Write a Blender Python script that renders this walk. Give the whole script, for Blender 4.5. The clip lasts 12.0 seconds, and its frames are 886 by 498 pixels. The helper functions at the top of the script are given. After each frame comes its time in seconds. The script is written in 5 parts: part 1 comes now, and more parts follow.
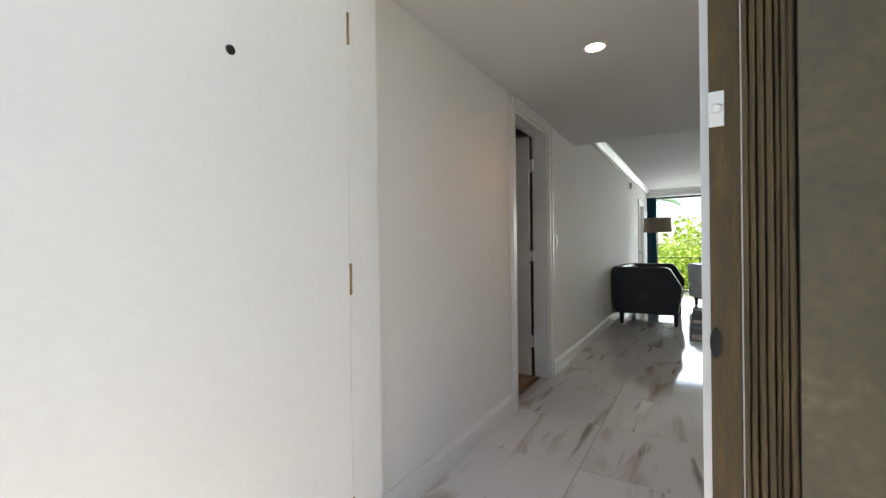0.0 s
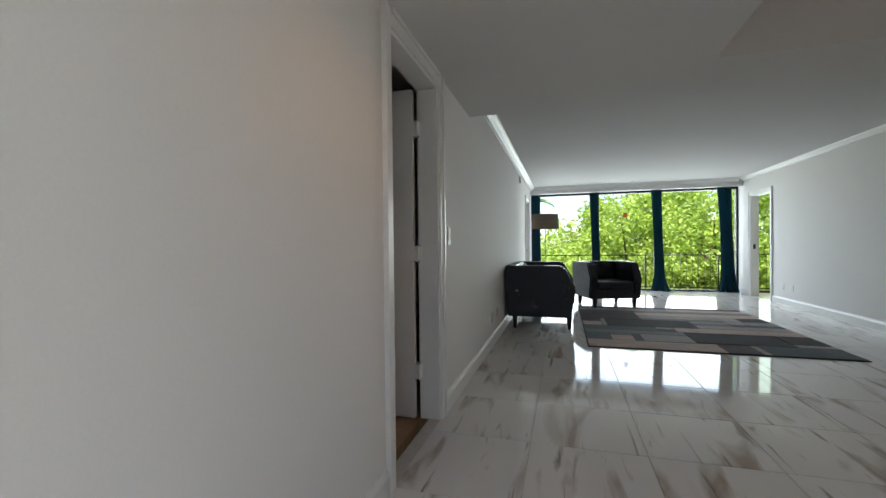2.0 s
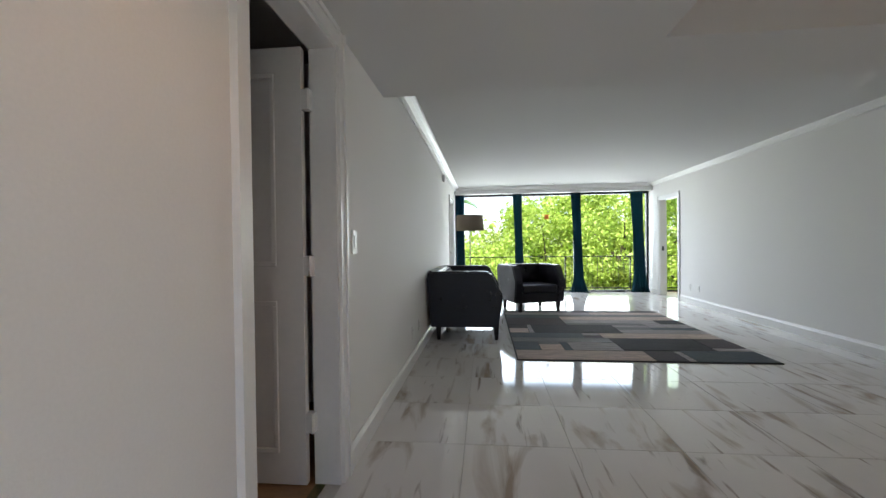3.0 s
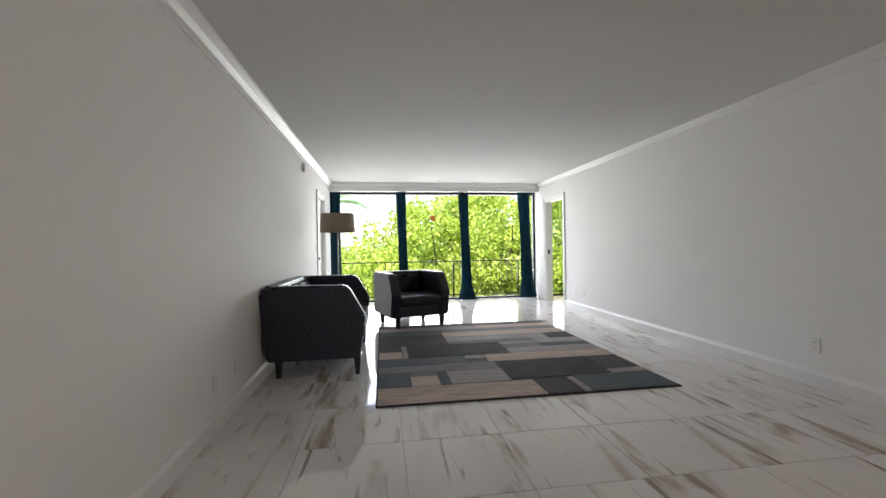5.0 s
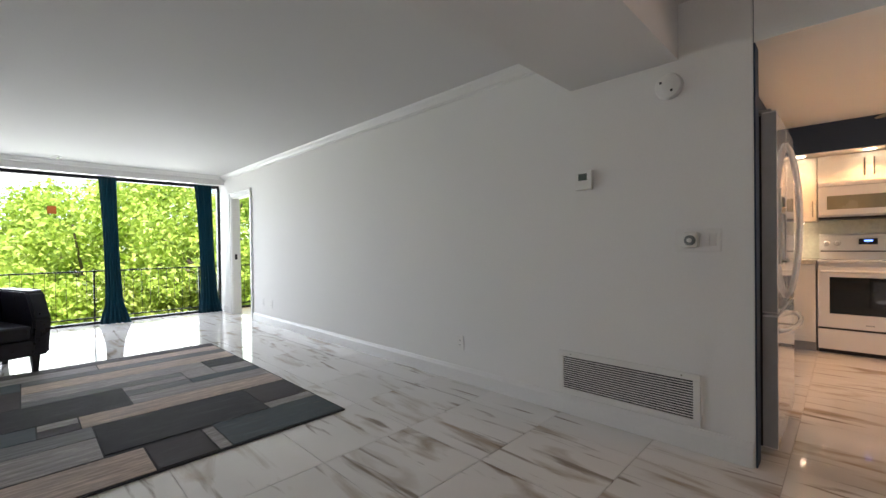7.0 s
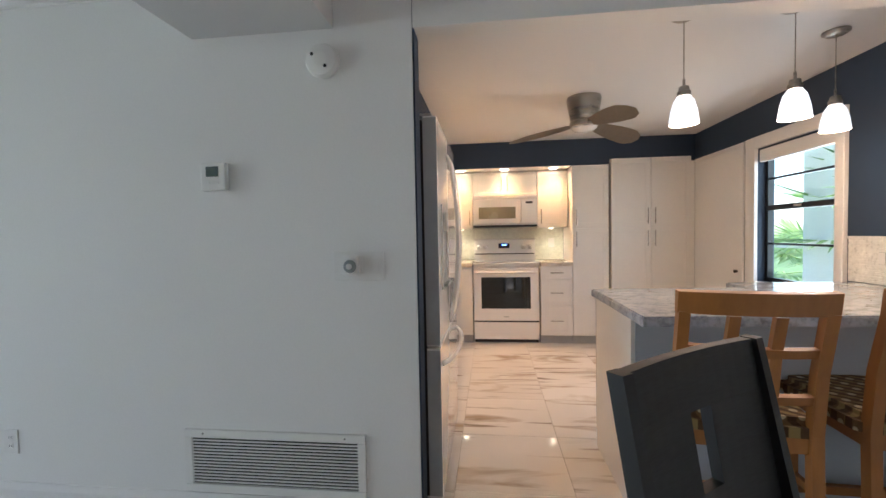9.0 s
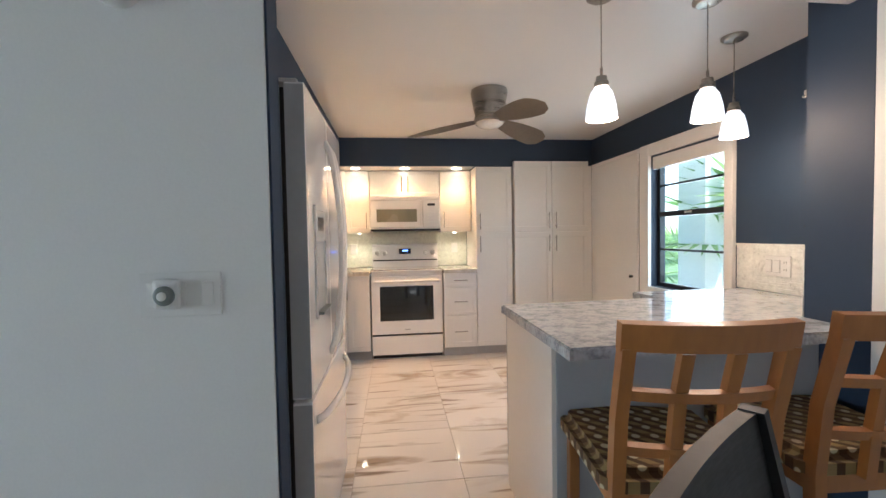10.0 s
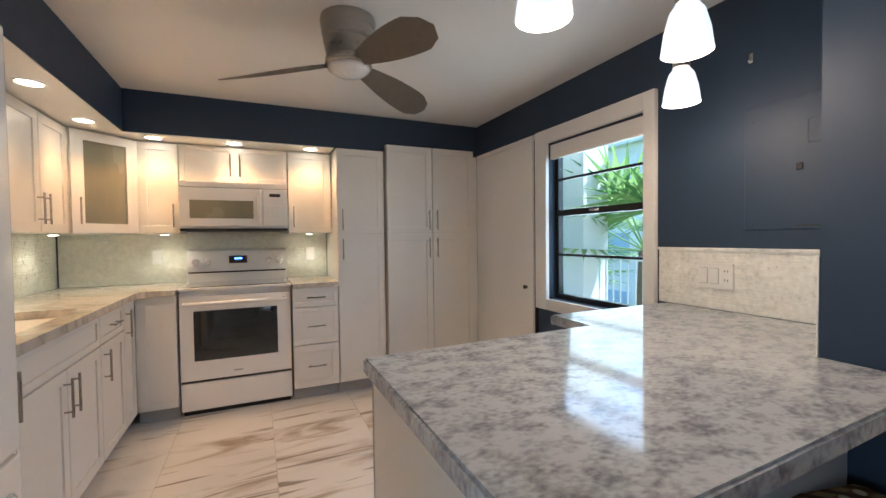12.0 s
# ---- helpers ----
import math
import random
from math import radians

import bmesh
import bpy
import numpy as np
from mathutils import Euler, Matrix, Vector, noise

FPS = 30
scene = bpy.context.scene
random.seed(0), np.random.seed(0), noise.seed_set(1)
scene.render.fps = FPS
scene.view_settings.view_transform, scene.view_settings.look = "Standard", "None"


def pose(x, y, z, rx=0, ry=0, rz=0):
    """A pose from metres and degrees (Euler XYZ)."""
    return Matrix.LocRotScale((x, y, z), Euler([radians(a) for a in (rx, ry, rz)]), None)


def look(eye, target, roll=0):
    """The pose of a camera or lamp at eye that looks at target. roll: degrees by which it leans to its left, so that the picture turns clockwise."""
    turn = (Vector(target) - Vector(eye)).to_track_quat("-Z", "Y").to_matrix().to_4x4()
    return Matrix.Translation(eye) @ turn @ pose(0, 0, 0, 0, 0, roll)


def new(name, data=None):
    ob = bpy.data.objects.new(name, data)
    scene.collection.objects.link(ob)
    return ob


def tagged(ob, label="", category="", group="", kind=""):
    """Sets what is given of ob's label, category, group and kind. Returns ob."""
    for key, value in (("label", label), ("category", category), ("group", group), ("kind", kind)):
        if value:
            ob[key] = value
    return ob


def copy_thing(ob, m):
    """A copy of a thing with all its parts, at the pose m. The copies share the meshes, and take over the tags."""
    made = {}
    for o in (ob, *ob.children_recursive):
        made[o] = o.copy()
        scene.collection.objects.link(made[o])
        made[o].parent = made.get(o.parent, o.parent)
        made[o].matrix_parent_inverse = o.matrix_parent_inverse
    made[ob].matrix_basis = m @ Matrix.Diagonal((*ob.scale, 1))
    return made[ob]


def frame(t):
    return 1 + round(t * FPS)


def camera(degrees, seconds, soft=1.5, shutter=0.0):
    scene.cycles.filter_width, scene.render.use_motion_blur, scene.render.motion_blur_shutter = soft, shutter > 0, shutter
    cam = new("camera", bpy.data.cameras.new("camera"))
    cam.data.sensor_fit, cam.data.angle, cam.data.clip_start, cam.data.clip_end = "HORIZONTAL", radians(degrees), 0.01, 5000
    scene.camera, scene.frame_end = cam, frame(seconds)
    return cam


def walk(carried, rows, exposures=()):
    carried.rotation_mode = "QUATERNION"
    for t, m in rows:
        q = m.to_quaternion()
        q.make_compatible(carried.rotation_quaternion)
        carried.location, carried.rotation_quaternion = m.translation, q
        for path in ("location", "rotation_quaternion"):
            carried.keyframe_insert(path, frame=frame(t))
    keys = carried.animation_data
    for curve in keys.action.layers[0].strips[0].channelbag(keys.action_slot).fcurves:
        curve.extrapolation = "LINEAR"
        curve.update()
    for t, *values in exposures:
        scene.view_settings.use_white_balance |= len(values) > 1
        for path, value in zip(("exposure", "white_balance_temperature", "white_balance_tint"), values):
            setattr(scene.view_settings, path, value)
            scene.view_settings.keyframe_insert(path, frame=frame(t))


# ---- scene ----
cam = camera(94.0, 12.0)
PATH = [
    (0, (0.191, 0.047, 1.096), (-0.862, 1.748, 1.091), -0.7),
    (0.5, (0.083, 0.261, 1.101), (-0.907, 1.999, 1.084), -0.4),
    (1, (-0.021, 0.481, 1.089), (-0.903, 2.276, 1.074), -0.5),
    (1.5, (-0.093, 0.726, 1.085), (-0.833, 2.584, 1.067), -0.5),
    (2, (-0.145, 1.015, 1.071), (-0.703, 2.935, 1.052), -0.6),
    (2.5, (-0.172, 1.279, 1.083), (-0.539, 3.245, 1.061), -0.6),
    (3, (-0.199, 1.573, 1.112), (-0.4, 3.563, 1.09), -0.7),
    (4.8, (0.1, 2.555, 1.131), (0.318, 4.543, 1.113), -0.8),
    (5, (0.161, 2.63, 1.124), (0.451, 4.609, 1.11), -0.9),
    (5.5, (0.34, 2.794, 1.117), (0.865, 4.724, 1.105), -0.9),
    (6, (0.514, 2.916, 1.112), (1.337, 4.739, 1.102), -0.8),
    (6.3, (0.628, 2.953, 1.14), (1.638, 4.68, 1.116), -0.9),
    (6.5, (0.718, 3.0, 1.13), (1.857, 4.645, 1.117), -0.8),
    (7, (0.913, 3.06, 1.128), (2.34, 4.461, 1.109), -0.8),
    (7.5, (1.103, 3.084, 1.148), (2.762, 4.201, 1.129), -0.8),
    (7.7, (1.172, 3.087, 1.159), (2.903, 4.088, 1.141), -0.8),
    (9.3, (1.894, 3.088, 1.275), (3.892, 3.162, 1.2), -1.1),
    (9.5, (1.978, 3.071, 1.281), (3.977, 3.053, 1.208), -1.1),
    (10, (2.206, 3.041, 1.289), (4.191, 2.805, 1.219), -1.0),
    (10.5, (2.424, 3.0, 1.278), (4.378, 2.581, 1.212), -1.0),
    (11, (2.66, 2.928, 1.278), (4.572, 2.346, 1.217), -0.8),
    (11.5, (2.881, 2.854, 1.279), (4.748, 2.137, 1.219), -0.8),
    (12, (3.099, 2.77, 1.263), (4.922, 1.95, 1.209), -0.7),
]
EXPOSURES = [(0, 1.2, 6400, 14), (1.0, 0.95, 6350, 14), (2.2, 1.15, 6050, 13), (3.2, 1.47, 6150, 16), (5.5, 1.57, 6500, 21), (7.5, 1.7, 6150, 17), (9.5, 2.08, 5500, 11), (10.5, 2.05, 5300, 9), (12, 1.57, 5180, 7)]
walk(cam, [(t, look(eye, target, roll)) for t, eye, target, roll in PATH], EXPOSURES)

# ---- world, sun, large lights ----
world = bpy.data.worlds.new("sky")
scene.world = world
world.use_nodes = True
wn = world.node_tree
sky = wn.nodes.new("ShaderNodeTexSky")
sky.sky_type, sky.sun_disc = "NISHITA", False
sky.sun_elevation, sky.sun_rotation = radians(58), radians(200)
wn.nodes["Background"].inputs["Strength"].default_value = 0.15
wn.links.new(sky.outputs[0], wn.nodes["Background"].inputs["Color"])


def lamp(name, kind, place, target, energy, colour=(1, 1, 1), **more):
    data = bpy.data.lights.new(name, kind)
    data.energy, data.color = energy, colour
    ob = new(name, data)
    ob.matrix_world = look(place, target)
    if kind == "AREA":
        data.shape, data.size, data.size_y = "RECTANGLE", more["wide"], more["high"]
    if kind == "SPOT":
        data.spot_size, data.spot_blend, data.shadow_soft_size = radians(more["cone"]), 0.6, 0.03
    if kind == "POINT":
        data.shadow_soft_size = more["soft"]
    return ob


sun = lamp("sun", "SUN", (0, 0, 20), (2.2, 6.0, 9.0), 5.0, (1.0, 0.95, 0.86))
sun.data.angle = radians(0.5)
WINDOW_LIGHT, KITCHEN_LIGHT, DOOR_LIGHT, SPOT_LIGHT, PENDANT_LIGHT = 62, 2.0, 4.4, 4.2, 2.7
lamp("window_daylight", "AREA", (1.28, 12.05, 1.25), (1.28, 9.6, 0.15), WINDOW_LIGHT, (0.96, 0.985, 1.0), wide=4.25, high=2.15)
lamp("kitchen_window_daylight", "AREA", (5.05, 0.72, 1.37), (5.0, 3.0, 1.2), KITCHEN_LIGHT, (0.92, 0.97, 1.0), wide=0.75, high=0.95)
# added lamp in mid-walkway for sky light, aimed at the open door leaf
lamp("door_fill", "AREA", (3.3, 0.05, 1.7), (-0.76, 0.5, 1.2), DOOR_LIGHT, (1.0, 0.98, 0.96), wide=1.4, high=1.5)
lamp("side_room_daylight", "AREA", (4.6, 11.32, 1.15), (4.6, 5.0, 0.9), 12, (0.9, 1.0, 0.96), wide=1.6, high=2.0)

# ---- materials ----
MATS = {}


def material(name, colour, rough=0.5, metal=0.0, vary=0.06, grain=40.0, blotch=2.0, bump=0.0, bump_scale=200.0, coat=0.0, stretch=(1, 1, 1)):
    m = bpy.data.materials.new(name)
    m.use_nodes = True
    nt = m.node_tree
    b = nt.nodes["Principled BSDF"]
    b.inputs["Roughness"].default_value, b.inputs["Metallic"].default_value = rough, metal
    b.inputs["Coat Weight"].default_value, b.inputs["Coat Roughness"].default_value = coat, 0.05
    co = nt.nodes.new("ShaderNodeTexCoord")
    mp = nt.nodes.new("ShaderNodeMapping")
    mp.inputs["Scale"].default_value = stretch
    nt.links.new(co.outputs["Object"], mp.inputs["Vector"])
    last = None
    for scale in (grain, blotch):
        n = nt.nodes.new("ShaderNodeTexNoise")
        n.inputs["Scale"].default_value, n.inputs["Detail"].default_value = scale, 4
        nt.links.new(mp.outputs[0], n.inputs["Vector"])
        r = nt.nodes.new("ShaderNodeMapRange")
        r.inputs["To Min"].default_value, r.inputs["To Max"].default_value = 1 - vary, 1 + vary
        r.inputs["From Min"].default_value, r.inputs["From Max"].default_value = 0.3, 0.7
        nt.links.new(n.outputs[0], r.inputs["Value"])
        if last is None:
            last = r.outputs[0]
        else:
            mul = nt.nodes.new("ShaderNodeMath")
            mul.operation = "MULTIPLY"
            nt.links.new(last, mul.inputs[0]), nt.links.new(r.outputs[0], mul.inputs[1])
            last = mul.outputs[0]
    mix = nt.nodes.new("ShaderNodeVectorMath")
    mix.operation = "SCALE"
    mix.inputs[0].default_value = colour
    nt.links.new(last, mix.inputs["Scale"])
    nt.links.new(mix.outputs[0], b.inputs["Base Color"])
    rr = nt.nodes.new("ShaderNodeMath")
    rr.operation, rr.use_clamp = "MULTIPLY", True
    rr.inputs[1].default_value = rough
    nt.links.new(last, rr.inputs[0]), nt.links.new(rr.outputs[0], b.inputs["Roughness"])
    if bump:
        n = nt.nodes.new("ShaderNodeTexNoise")
        n.inputs["Scale"].default_value, n.inputs["Detail"].default_value = bump_scale, 3
        nt.links.new(mp.outputs[0], n.inputs["Vector"])
        bn = nt.nodes.new("ShaderNodeBump")
        bn.inputs["Strength"].default_value, bn.inputs["Distance"].default_value = bump, 0.003
        nt.links.new(n.outputs[0], bn.inputs["Height"]), nt.links.new(bn.outputs[0], b.inputs["Normal"])
    MATS[name] = m
    return m


WALL = material("wall_paint", (0.82, 0.81, 0.785), 0.72, vary=0.015, grain=120, blotch=0.8, bump=0.12, bump_scale=260)
# semi-gloss, with extra brightness of the lit kitchen put into its base colour
KITCHCEIL = material("semi_gloss_lit_ceiling", (0.80, 0.795, 0.785), 0.38, vary=0.012, grain=150, blotch=0.7, bump=0.1, bump_scale=120)
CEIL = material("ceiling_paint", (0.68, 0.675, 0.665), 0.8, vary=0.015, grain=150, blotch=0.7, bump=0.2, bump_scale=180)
TRIM = material("white_trim_paint", (0.80, 0.79, 0.77), 0.3, vary=0.015, bump=0.05)
NAVY = material("navy_wall_paint", (0.020, 0.040, 0.078), 0.58, vary=0.05, grain=120, blotch=1.5, bump=0.12, bump_scale=260)
CAB = material("white_cabinet_paint", (0.78, 0.76, 0.72), 0.32, vary=0.012, bump=0.03)
APPL = material("white_enamel", (0.82, 0.81, 0.80), 0.12, vary=0.008, coat=0.6)
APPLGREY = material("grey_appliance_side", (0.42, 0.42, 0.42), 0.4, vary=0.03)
STEEL = material("brushed_nickel", (0.38, 0.36, 0.325), 0.28, 1.0, vary=0.06, grain=90, stretch=(1, 1, 12))
CHROME = material("satin_steel", (0.62, 0.61, 0.59), 0.25, 1.0, vary=0.04)
BLACK = material("black_plastic", (0.015, 0.015, 0.016), 0.35)
BLACKGLASS = material("black_glass", (0.02, 0.022, 0.022), 0.04, coat=1.0)
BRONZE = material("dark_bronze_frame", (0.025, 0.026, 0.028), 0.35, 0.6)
LEATHER = material("navy_leather", (0.008, 0.009, 0.018), 0.34, vary=0.18, grain=30, blotch=4, bump=0.35, bump_scale=320)
DARKWOOD = material("black_stained_wood", (0.006, 0.006, 0.0065), 0.55, vary=0.07, grain=30, stretch=(1, 1, 8))
HONEY = material("honey_wood", (0.31, 0.122, 0.027), 0.42, vary=0.09, grain=14, blotch=3, bump=0.04, stretch=(3, 3, 1), coat=0.08)
CURTAIN = material("teal_curtain_cloth", (0.010, 0.085, 0.125), 0.8, vary=0.12, grain=60, bump=0.3, bump_scale=500)
LINEN = material("linen_lampshade", (0.30, 0.25, 0.19), 0.9, vary=0.1, grain=90, bump=0.4, bump_scale=600, stretch=(1, 1, 3))
GROUT = material("floor_grout", (0.52, 0.50, 0.47), 0.8, vary=0.08)
WOODFLOOR = material("tan_wood_floor", (0.36, 0.22, 0.12), 0.4, vary=0.2, grain=18, stretch=(1, 8, 1))
CONCRETE = material("painted_concrete", (0.42, 0.385, 0.31), 0.85, vary=0.14, grain=60, blotch=7, bump=0.6, bump_scale=90)
# brown wood, its base darkened for the shade the jamb stands in
WEATHERWOOD = material("weathered_shaded_wood", (0.09, 0.062, 0.028), 0.8, vary=0.35, grain=40, blotch=8, bump=0.6, bump_scale=140, stretch=(6, 6, 0.6))
# mottled plaster; the entrance shade is put into its dark base colour
SHADEPLASTER = material("shaded_plaster", (0.10, 0.082, 0.05), 0.85, vary=0.22, grain=50, blotch=7, bump=0.6, bump_scale=90)
STUCCO = material("white_stucco", (0.80, 0.80, 0.78), 0.9, vary=0.04, grain=60, blotch=1, bump=0.5, bump_scale=120)
BRASS = material("aged_brass", (0.30, 0.22, 0.10), 0.4, 1.0, vary=0.2)
PENPAINT = material("blue_grey_paint", (0.46, 0.50, 0.54), 0.6, vary=0.02, grain=120, blotch=1.0, bump=0.1, bump_scale=260)
PLASTIC = material("white_plastic", (0.80, 0.79, 0.76), 0.35, vary=0.01)
GREYPLASTIC = material("grey_plastic", (0.22, 0.24, 0.23), 0.4)
SCREEN = material("grey_lcd", (0.10, 0.13, 0.12), 0.2)
BARK = material("tree_bark", (0.12, 0.09, 0.06), 0.9, vary=0.3, grain=20, bump=0.8, bump_scale=40)
GRASS = material("lawn", (0.06, 0.11, 0.03), 0.9, vary=0.3, grain=15, blotch=0.6)
FARWALL = material("far_building_wall", (0.82, 0.81, 0.79), 0.9, vary=0.08)
BLUEPAINT = material("blue_far_panel", (0.42, 0.52, 0.64), 0.7)


def nodes_of(m):
    nt = m.node_tree
    return nt, nt.nodes, nt.links, nt.nodes["Principled BSDF"]


def ramp(nt, stops):
    r = nt.nodes.new("ShaderNodeValToRGB")
    while len(r.color_ramp.elements) < len(stops):
        r.color_ramp.elements.new(0.5)
    for e, (p, c) in zip(r.color_ramp.elements, stops):
        e.position, e.color = p, (*c, 1)
    return r


def marble_tile():
    """Polished porcelain: white ground, streaky brown and grey veins that mostly run along y, shifted from tile to tile."""
    m = material("polished_marble_tile", (0.7, 0.7, 0.7), 0.07)
    nt, nd, ln, b = nodes_of(m)
    co, info = nd.new("ShaderNodeTexCoord"), nd.new("ShaderNodeObjectInfo")
    off = nd.new("ShaderNodeVectorMath")
    off.operation = "MULTIPLY_ADD"
    off.inputs[1].default_value = (1, 1, 1)
    rnd = nd.new("ShaderNodeCombineXYZ")
    for i, k in enumerate((37.0, 53.0, 19.0)):
        mu = nd.new("ShaderNodeMath")
        mu.operation = "MULTIPLY"
        mu.inputs[1].default_value = k
        ln.new(info.outputs["Random"], mu.inputs[0]), ln.new(mu.outputs[0], rnd.inputs[i])
    ln.new(co.outputs["Object"], off.inputs[0]), ln.new(rnd.outputs[0], off.inputs[2])
    def vein(rot, scale, size, lo, hi, distort):
        mp = nd.new("ShaderNodeMapping")
        mp.inputs["Rotation"].default_value, mp.inputs["Scale"].default_value = (0, 0, radians(rot)), scale
        ln.new(off.outputs[0], mp.inputs[0])
        n = nd.new("ShaderNodeTexNoise")
        n.inputs["Scale"].default_value, n.inputs["Detail"].default_value, n.inputs["Distortion"].default_value = size, 5, distort
        ln.new(mp.outputs[0], n.inputs["Vector"])
        r = ramp(nt, [(lo, (0, 0, 0)), (hi, (1, 1, 1))])
        ln.new(n.outputs[0], r.inputs[0])
        return r.outputs[0]
    v1, v2, v3 = vein(17, (4.2, 0.95, 1), 1.2, 0.565, 0.70, 0.75), vein(20, (11, 1.1, 1), 1.3, 0.60, 0.70, 0.8), vein(12, (2, 0.7, 1), 1.2, 0.35, 0.8, 0.3)
    def blend(fac, a, c, most):
        s = nd.new("ShaderNodeMath")
        s.operation = "MULTIPLY"
        s.inputs[1].default_value = most
        ln.new(fac, s.inputs[0])
        x = nd.new("ShaderNodeMix")
        x.data_type = "RGBA"
        ln.new(s.outputs[0], x.inputs["Factor"])
        if isinstance(a, tuple):
            x.inputs["A"].default_value = (*a, 1)
        else:
            ln.new(a, x.inputs["A"])
        x.inputs["B"].default_value = (*c, 1)
        return x.outputs["Result"]
    c = blend(v3, (0.79, 0.77, 0.735), (0.64, 0.62, 0.585), 0.7)
    c = blend(v1, c, (0.31, 0.225, 0.14), 0.8)
    c = blend(v2, c, (0.18, 0.135, 0.09), 0.75)
    ln.new(c, b.inputs["Base Color"])
    for l in list(b.inputs["Roughness"].links):
        ln.remove(l)
    b.inputs["Roughness"].default_value = 0.06
    return m


def stone_top(name, base, dark, scale, rough):
    """Polished stone worktop with clouded grey patches and specks."""
    m = material(name, base, rough)
    nt, nd, ln, b = nodes_of(m)
    co = nd.new("ShaderNodeTexCoord")
    n1, n2 = nd.new("ShaderNodeTexNoise"), nd.new("ShaderNodeTexNoise")
    n1.inputs["Scale"].default_value, n1.inputs["Detail"].default_value, n1.inputs["Distortion"].default_value = scale, 8, 0.25
    n2.inputs["Scale"].default_value, n2.inputs["Detail"].default_value = scale * 4, 5
    mp = nd.new("ShaderNodeMapping")
    mp.inputs["Scale"].default_value, mp.inputs["Rotation"].default_value = (1.5, 1.0, 1), (0, 0, 0.35)
    ln.new(co.outputs["Object"], mp.inputs[0]), ln.new(mp.outputs[0], n1.inputs["Vector"]), ln.new(mp.outputs[0], n2.inputs["Vector"])
    add = nd.new("ShaderNodeMath")
    add.operation = "MULTIPLY_ADD"
    add.inputs[1].default_value = 0.6
    ln.new(n2.outputs[0], add.inputs[0]), ln.new(n1.outputs[0], add.inputs[2])
    mid = tuple((p + q) / 2 for p, q in zip(base, dark))
    r = ramp(nt, [(0.58, dark), (0.73, mid), (0.90, base)])
    ln.new(add.outputs[0], r.inputs[0]), ln.new(r.outputs[0], b.inputs["Base Color"])
    return m


def leaf_material(name, low, high):
    m = bpy.data.materials.new(name)
    m.use_nodes = True
    nt, nd, ln, b = nodes_of(m)
    g = nd.new("ShaderNodeNewGeometry")
    r = ramp(nt, [(0.0, low), (1.0, high)])
    ln.new(g.outputs["Random Per Island"], r.inputs[0]), ln.new(r.outputs[0], b.inputs["Base Color"])
    b.inputs["Roughness"].default_value = 0.45
    t = nd.new("ShaderNodeBsdfTranslucent")
    ln.new(r.outputs[0], t.inputs["Color"])
    mx = nd.new("ShaderNodeMixShader")
    mx.inputs[0].default_value = 0.45
    ln.new(b.outputs[0], mx.inputs[1]), ln.new(t.outputs[0], mx.inputs[2])
    ln.new(mx.outputs[0], nd["Material Output"].inputs["Surface"])
    return m


def glass(name, tint=(1, 1, 1), rough=0.0):
    m = bpy.data.materials.new(name)
    m.use_nodes = True
    nt, nd, ln, b = nodes_of(m)
    tr, gl, lw = nd.new("ShaderNodeBsdfTransparent"), nd.new("ShaderNodeBsdfGlossy"), nd.new("ShaderNodeLayerWeight")
    fr = nd.new("ShaderNodeMath")
    fr.operation = "POWER"
    fr.inputs[1].default_value = 4.0
    ln.new(lw.outputs["Facing"], fr.inputs[0])
    tr.inputs[0].default_value = (*tint, 1)
    gl.inputs["Roughness"].default_value = rough
    mx = nd.new("ShaderNodeMixShader")
    ln.new(fr.outputs[0], mx.inputs[0]), ln.new(tr.outputs[0], mx.inputs[1]), ln.new(gl.outputs[0], mx.inputs[2])
    ln.new(mx.outputs[0], nd["Material Output"].inputs["Surface"])
    return m


def glowing(name, colour, strength):
    m = bpy.data.materials.new(name)
    m.use_nodes = True
    b = m.node_tree.nodes["Principled BSDF"]
    b.inputs["Base Color"].default_value = (0.8, 0.8, 0.78, 1)
    b.inputs["Emission Color"].default_value, b.inputs["Emission Strength"].default_value = (*colour, 1), strength
    b.inputs["Roughness"].default_value = 0.25
    return m


TILE = marble_tile()
STONE = stone_top("grey_white_stone_top", (0.49, 0.525, 0.58), (0.22, 0.24, 0.27), 17.0, 0.09)
STONEWARM = stone_top("cream_stone_top", (0.66, 0.62, 0.55), (0.42, 0.38, 0.32), 8.0, 0.12)
GLASS = glass("clear_glass", (0.97, 1.0, 0.98))
FROST = material("frosted_glass", (0.26, 0.25, 0.18), 0.25, vary=0.15, grain=4, blotch=1.5, stretch=(1, 1, 0.3))
LEAF = leaf_material("bright_green_leaves", (0.26, 0.38, 0.03), (0.58, 0.67, 0.14))
LEAFDARK = leaf_material("deep_green_leaves", (0.16, 0.23, 0.03), (0.42, 0.47, 0.08))
PALM = leaf_material("palm_leaves", (0.10, 0.20, 0.06), (0.30, 0.42, 0.16))
BULB = glowing("lit_downlight", (1.0, 0.78, 0.5), 9.0)
SHADEGLOW = glowing("lit_opal_glass", (1.0, 0.97, 0.92), 0.32)
FANGLASS = material("unlit_opal_glass", (0.75, 0.75, 0.74), 0.2)
LED = glowing("blue_display", (0.1, 0.25, 1.0), 1.5)
TILESPLASH = material("glossy_cream_mosaic", (0.76, 0.77, 0.68), 0.12, vary=0.08, grain=30, bump=0.2, bump_scale=60)
MOSAIC = material("rough_white_mosaic", (0.80, 0.80, 0.75), 0.3, vary=0.10, grain=50, blotch=10, bump=0.4, bump_scale=90)
